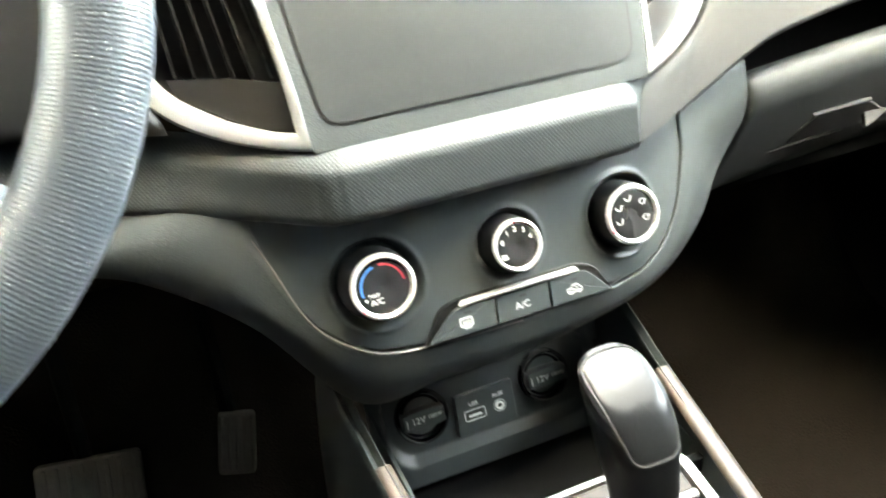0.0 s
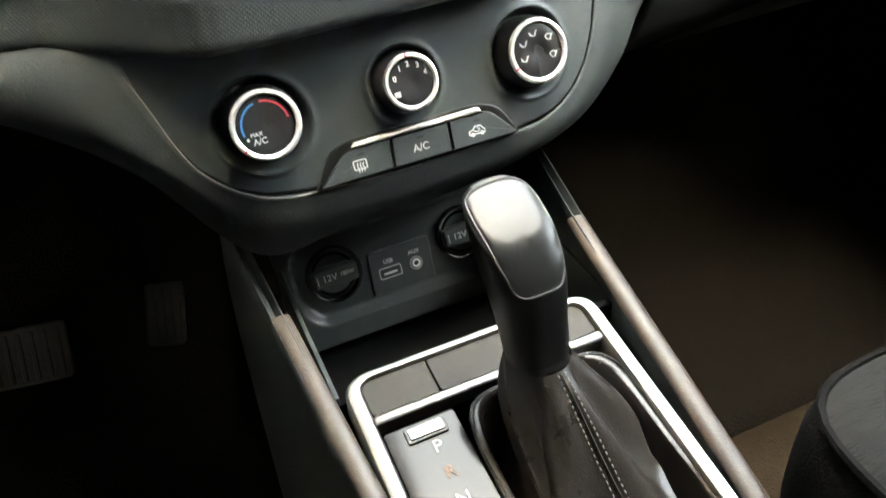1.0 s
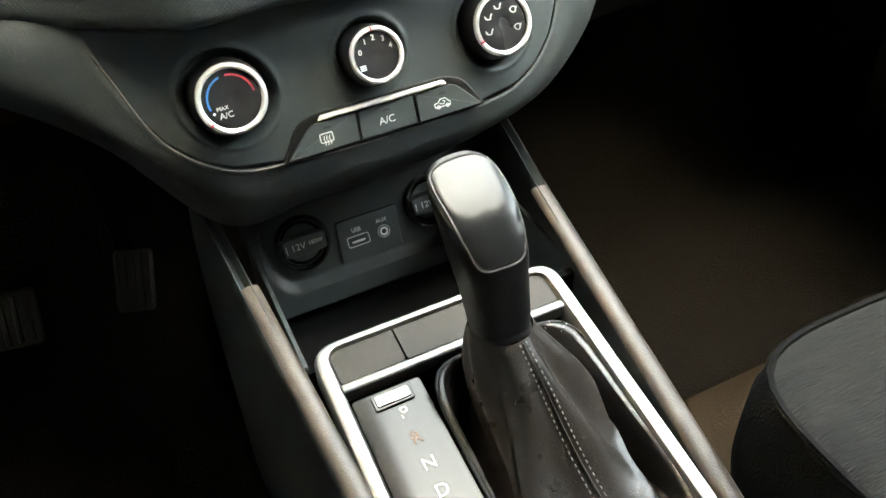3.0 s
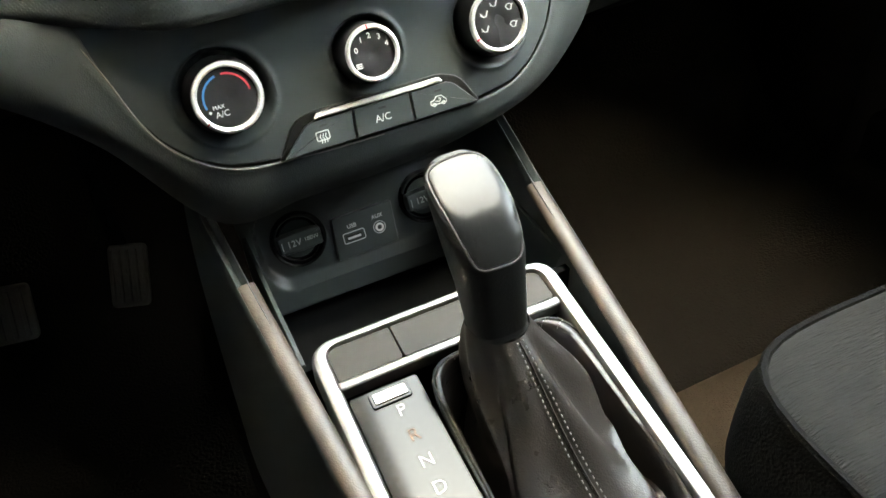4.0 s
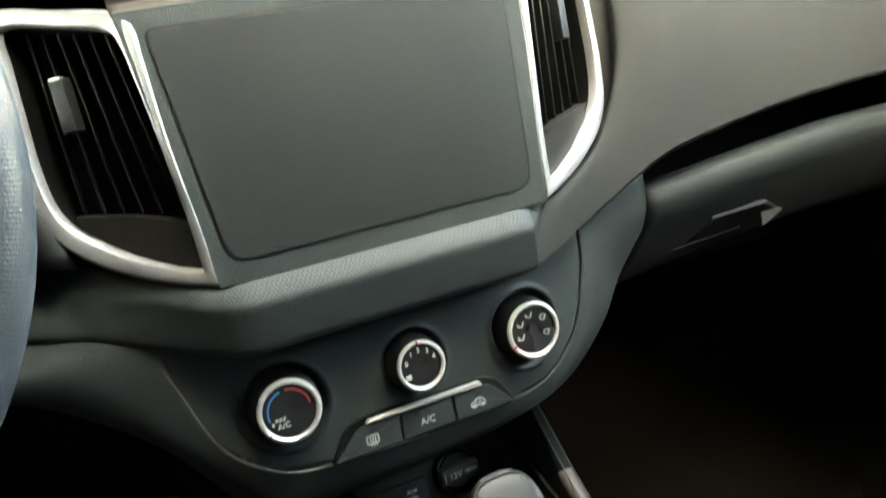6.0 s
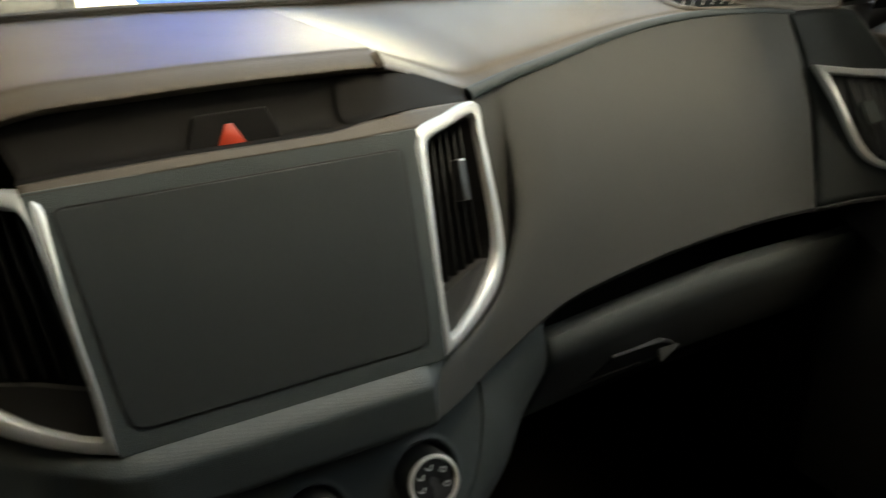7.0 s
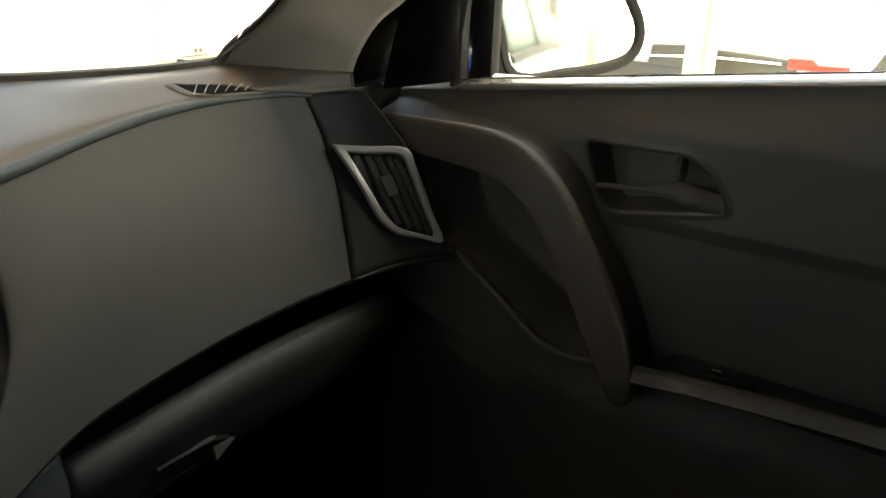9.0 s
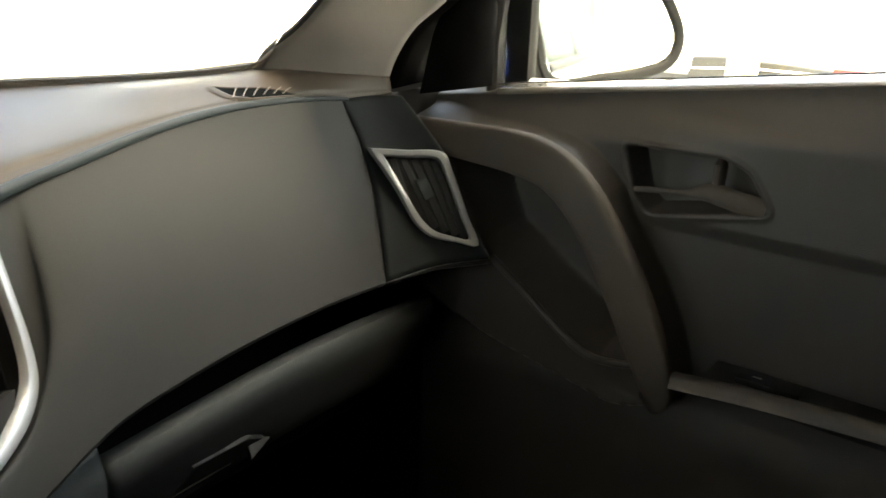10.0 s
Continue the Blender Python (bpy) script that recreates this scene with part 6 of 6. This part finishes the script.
sp = post(4.67, 1.022, 0.1402, 0.10, "slim white steel post with cream flanges")
for y in (1.076, 0.961):
    part("flange", box((4.60, y - 0.024, -0.35), (4.622, y + 0.024, 3.8), 0.003), DULLCREAM, sp, "cream flange")
pp = post(3.02, 3.46, 0.20, 0.25, "cream painted square post with a small sign")
part("sign", box((2.93, 3.352, 0.242), (3.12, 3.358, 0.262), 0.001), BRONZE, pp, "row of small brown lettering")
for x in (3.03, 3.065):
    part("emblem", lathe([(0.014, 0.0), (0.013, 0.003), (0.0, 0.003)], axes(Vector((x, 3.357, 0.285)), Vector((1, 0, 0)), Vector((0, 0, 1)), Vector((0, -1, 0))), 16), BRONZE, pp, "small round brown mark")
post(-2.6, -5.4, 0.35, 0.35, "cream painted square post")
post(0.666, -6.0, 0.12, 0.12, "slim cream painted square post")


def parked_car(x, y, turn, paint, label, bumper=None, lamps=True):
    """A hatchback seen from behind or from the side; it stands with its tail at -y of its own frame."""
    m = pose(x, y, -0.35, 0, 0, turn)
    c = thing("car", (x, y, -0.35), label, "car", "parked cars")
    secs = [(-2.05, 0.30, 0.62, 0.72), (-2.0, 0.22, 0.80, 0.80), (-1.6, 0.2, 0.95, 0.85), (-0.6, 0.2, 0.96, 0.87), (0.6, 0.2, 0.95, 0.87), (1.2, 0.2, 0.92, 0.86), (1.8, 0.22, 0.80, 0.80), (2.05, 0.3, 0.62, 0.7)]
    rows = [[m @ Vector((px * w, yy, lo + (hi - lo) * pz)) for px, pz in ((-0.9, 0), (-1, 0.15), (-1, 0.6), (-0.95, 0.95), (-0.85, 1), (0.85, 1), (0.95, 0.95), (1, 0.6), (1, 0.15), (0.9, 0))] for yy, lo, hi, w in secs]
    part("body", grid(rows, close_u=True, caps=True), paint, c, sharp=12)
    cab = [(-1.62, 0.93, 0.70, 1.05), (-1.30, 0.95, 0.76, 1.48), (-0.3, 0.95, 0.78, 1.52), (0.45, 0.95, 0.78, 1.42), (1.15, 0.93, 0.76, 0.98)]
    rows = [[m @ Vector((px * w, yy, lo + (hi - lo) * pz)) for px, pz in ((-1, 0), (-0.86, 0.85), (-0.75, 1), (0.75, 1), (0.86, 0.85), (1, 0))] for yy, lo, w, hi in cab]
    part("cabin", grid(rows, close_u=True, caps=True), paint, c, sharp=12)
    for s in (-1, 1):
        for a, b in ((-1.25, -0.35), (-0.27, 0.55)):
            bm = bmesh.new()
            q = [(s * 0.785, a, 0.99), (s * 0.79, b, 0.99), (s * 0.70, b - 0.05, 1.36), (s * 0.695, a + 0.05, 1.38)]
            bm.faces.new([bm.verts.new(m @ Vector(p)) for p in q])
            part("window", bm, CARGLASS, c, thick=-0.012)
        if lamps:
            part("tail_lamp", box((s * 0.62 - 0.13, -2.06, 0.66), (s * 0.62 + 0.13, -1.93, 0.80), 0.03, m), TAIL, c, "red tail lamp")
        for yy in (-1.3, 1.3):
            wm2 = m @ pose(s * 0.78, yy, 0.31, 0, 90, 0)
            w = part("wheel", lathe([(0.18, -0.09), (0.29, -0.1), (0.31, -0.07), (0.31, 0.07), (0.29, 0.1), (0.18, 0.09)], wm2, 28), TYRE, c)
            part("rim", lathe([(0.19, -0.085), (0.17, -0.07), (0.04, -0.08), (0.001, -0.085)] if s < 0 else [(0.19, 0.085), (0.17, 0.07), (0.04, 0.08), (0.001, 0.085)], wm2, 20), SILVER, w)
    if bumper:
        part("bumper", box((-0.78, -2.12, 0.36), (0.78, -1.95, 0.62), 0.05, m), bumper, c, "dark grey rear bumper")
    bm = bmesh.new()
    bm.faces.new([bm.verts.new(m @ Vector(p)) for p in ((-0.6, -1.625, 1.02), (0.6, -1.625, 1.02), (0.55, -1.345, 1.42), (-0.55, -1.345, 1.42))])
    part("rear_window", bm, CARGLASS, c, thick=-0.012)
    return c


tc = parked_car(7.05, 1.13, -90, WHITE, "white parked hatchback with red lamps and grey tailgate band", DGREY, False)
YZ = axes(Vector((4.97, -0.047, -0.10)), Vector((0, -1, 0)), Vector((0, 0, 1)), Vector((-1, 0, 0)))
for lp in ([(-1.50, 0.30), (-0.62, 0.30), (-0.614, 0.40), (-0.641, 0.461), (-0.859, 0.473), (-1.07, 0.479), (-1.248, 0.490), (-1.476, 0.474)],):
    tb = part("tailgate_band", plate(rounded(lp, 0.012, 3), YZ, -0.1, 0.03, 0.012), DGREY, tc, "dark grey tailgate band")
part("bright_moulding", sweep([(4.935, 1.45, 0.302), (4.935, 1.05, 0.332), (4.935, 0.65, 0.332)], circle(0.006, 8), up=(-1, 0, 0)), WHITE, tb, "pale moulding across the band")
part("side_lamp", plate(rounded([(-0.663, 0.408), (-0.34, 0.405), (-0.335, 0.452), (-0.495, 0.449), (-0.528, 0.476), (-0.663, 0.474)], 0.008, 3), YZ, -0.1, 0.035, 0.008), TAIL, tc, "red wrap-round tail lamp")
part("corner_pillar", plate([(-0.255, 0.36), (-0.05, 0.36), (-0.05, 0.80), (-0.179, 0.555), (-0.247, 0.427)], YZ, -0.1, 0.03, 0.01), DGREY, tc, "grey corner of the car")
parked_car(9.5, 6.5, 90, WHITE, "white hatchback parked before the yard wall", WHITE)
parked_car(3.4, -5.2, 0, WHITE, "white hatchback parked behind", DGREY)

parked_car(-1.7, 6.4, 90, DGREY, "dark grey hatchback parked side on", DGREY)
bn = thing("banner", (0.98, 4.62, -0.35), "large blue round bottomed advertising banner on a pole", "banner")
bl = [(-0.50, 0.3), (-0.46, -0.13), (-0.29, -0.37), (0.02, -0.485), (0.31, -0.37), (0.46, -0.13), (0.50, 0.3), (0.50, 2.2), (-0.50, 2.2)]
lpb = [(p[0], p[1]) for p in cr([(a, b, 0) for a, b in bl], 50, closed=True)]
bmx = axes(Vector((0.96, 4.6, 0.62)), Vector((1, 0, 0)), Vector((0, 0, 1)), Vector((0, -1, 0)))
part("cloth", plate(lpb, bmx, -0.02, 0.0, 0.004), BANNER, bn)
part("pole", sweep([(0.98, 4.64, -0.35), (0.98, 4.64, 2.9)], circle(0.03, 10), up=(0, 1, 0)), SILVER, bn)
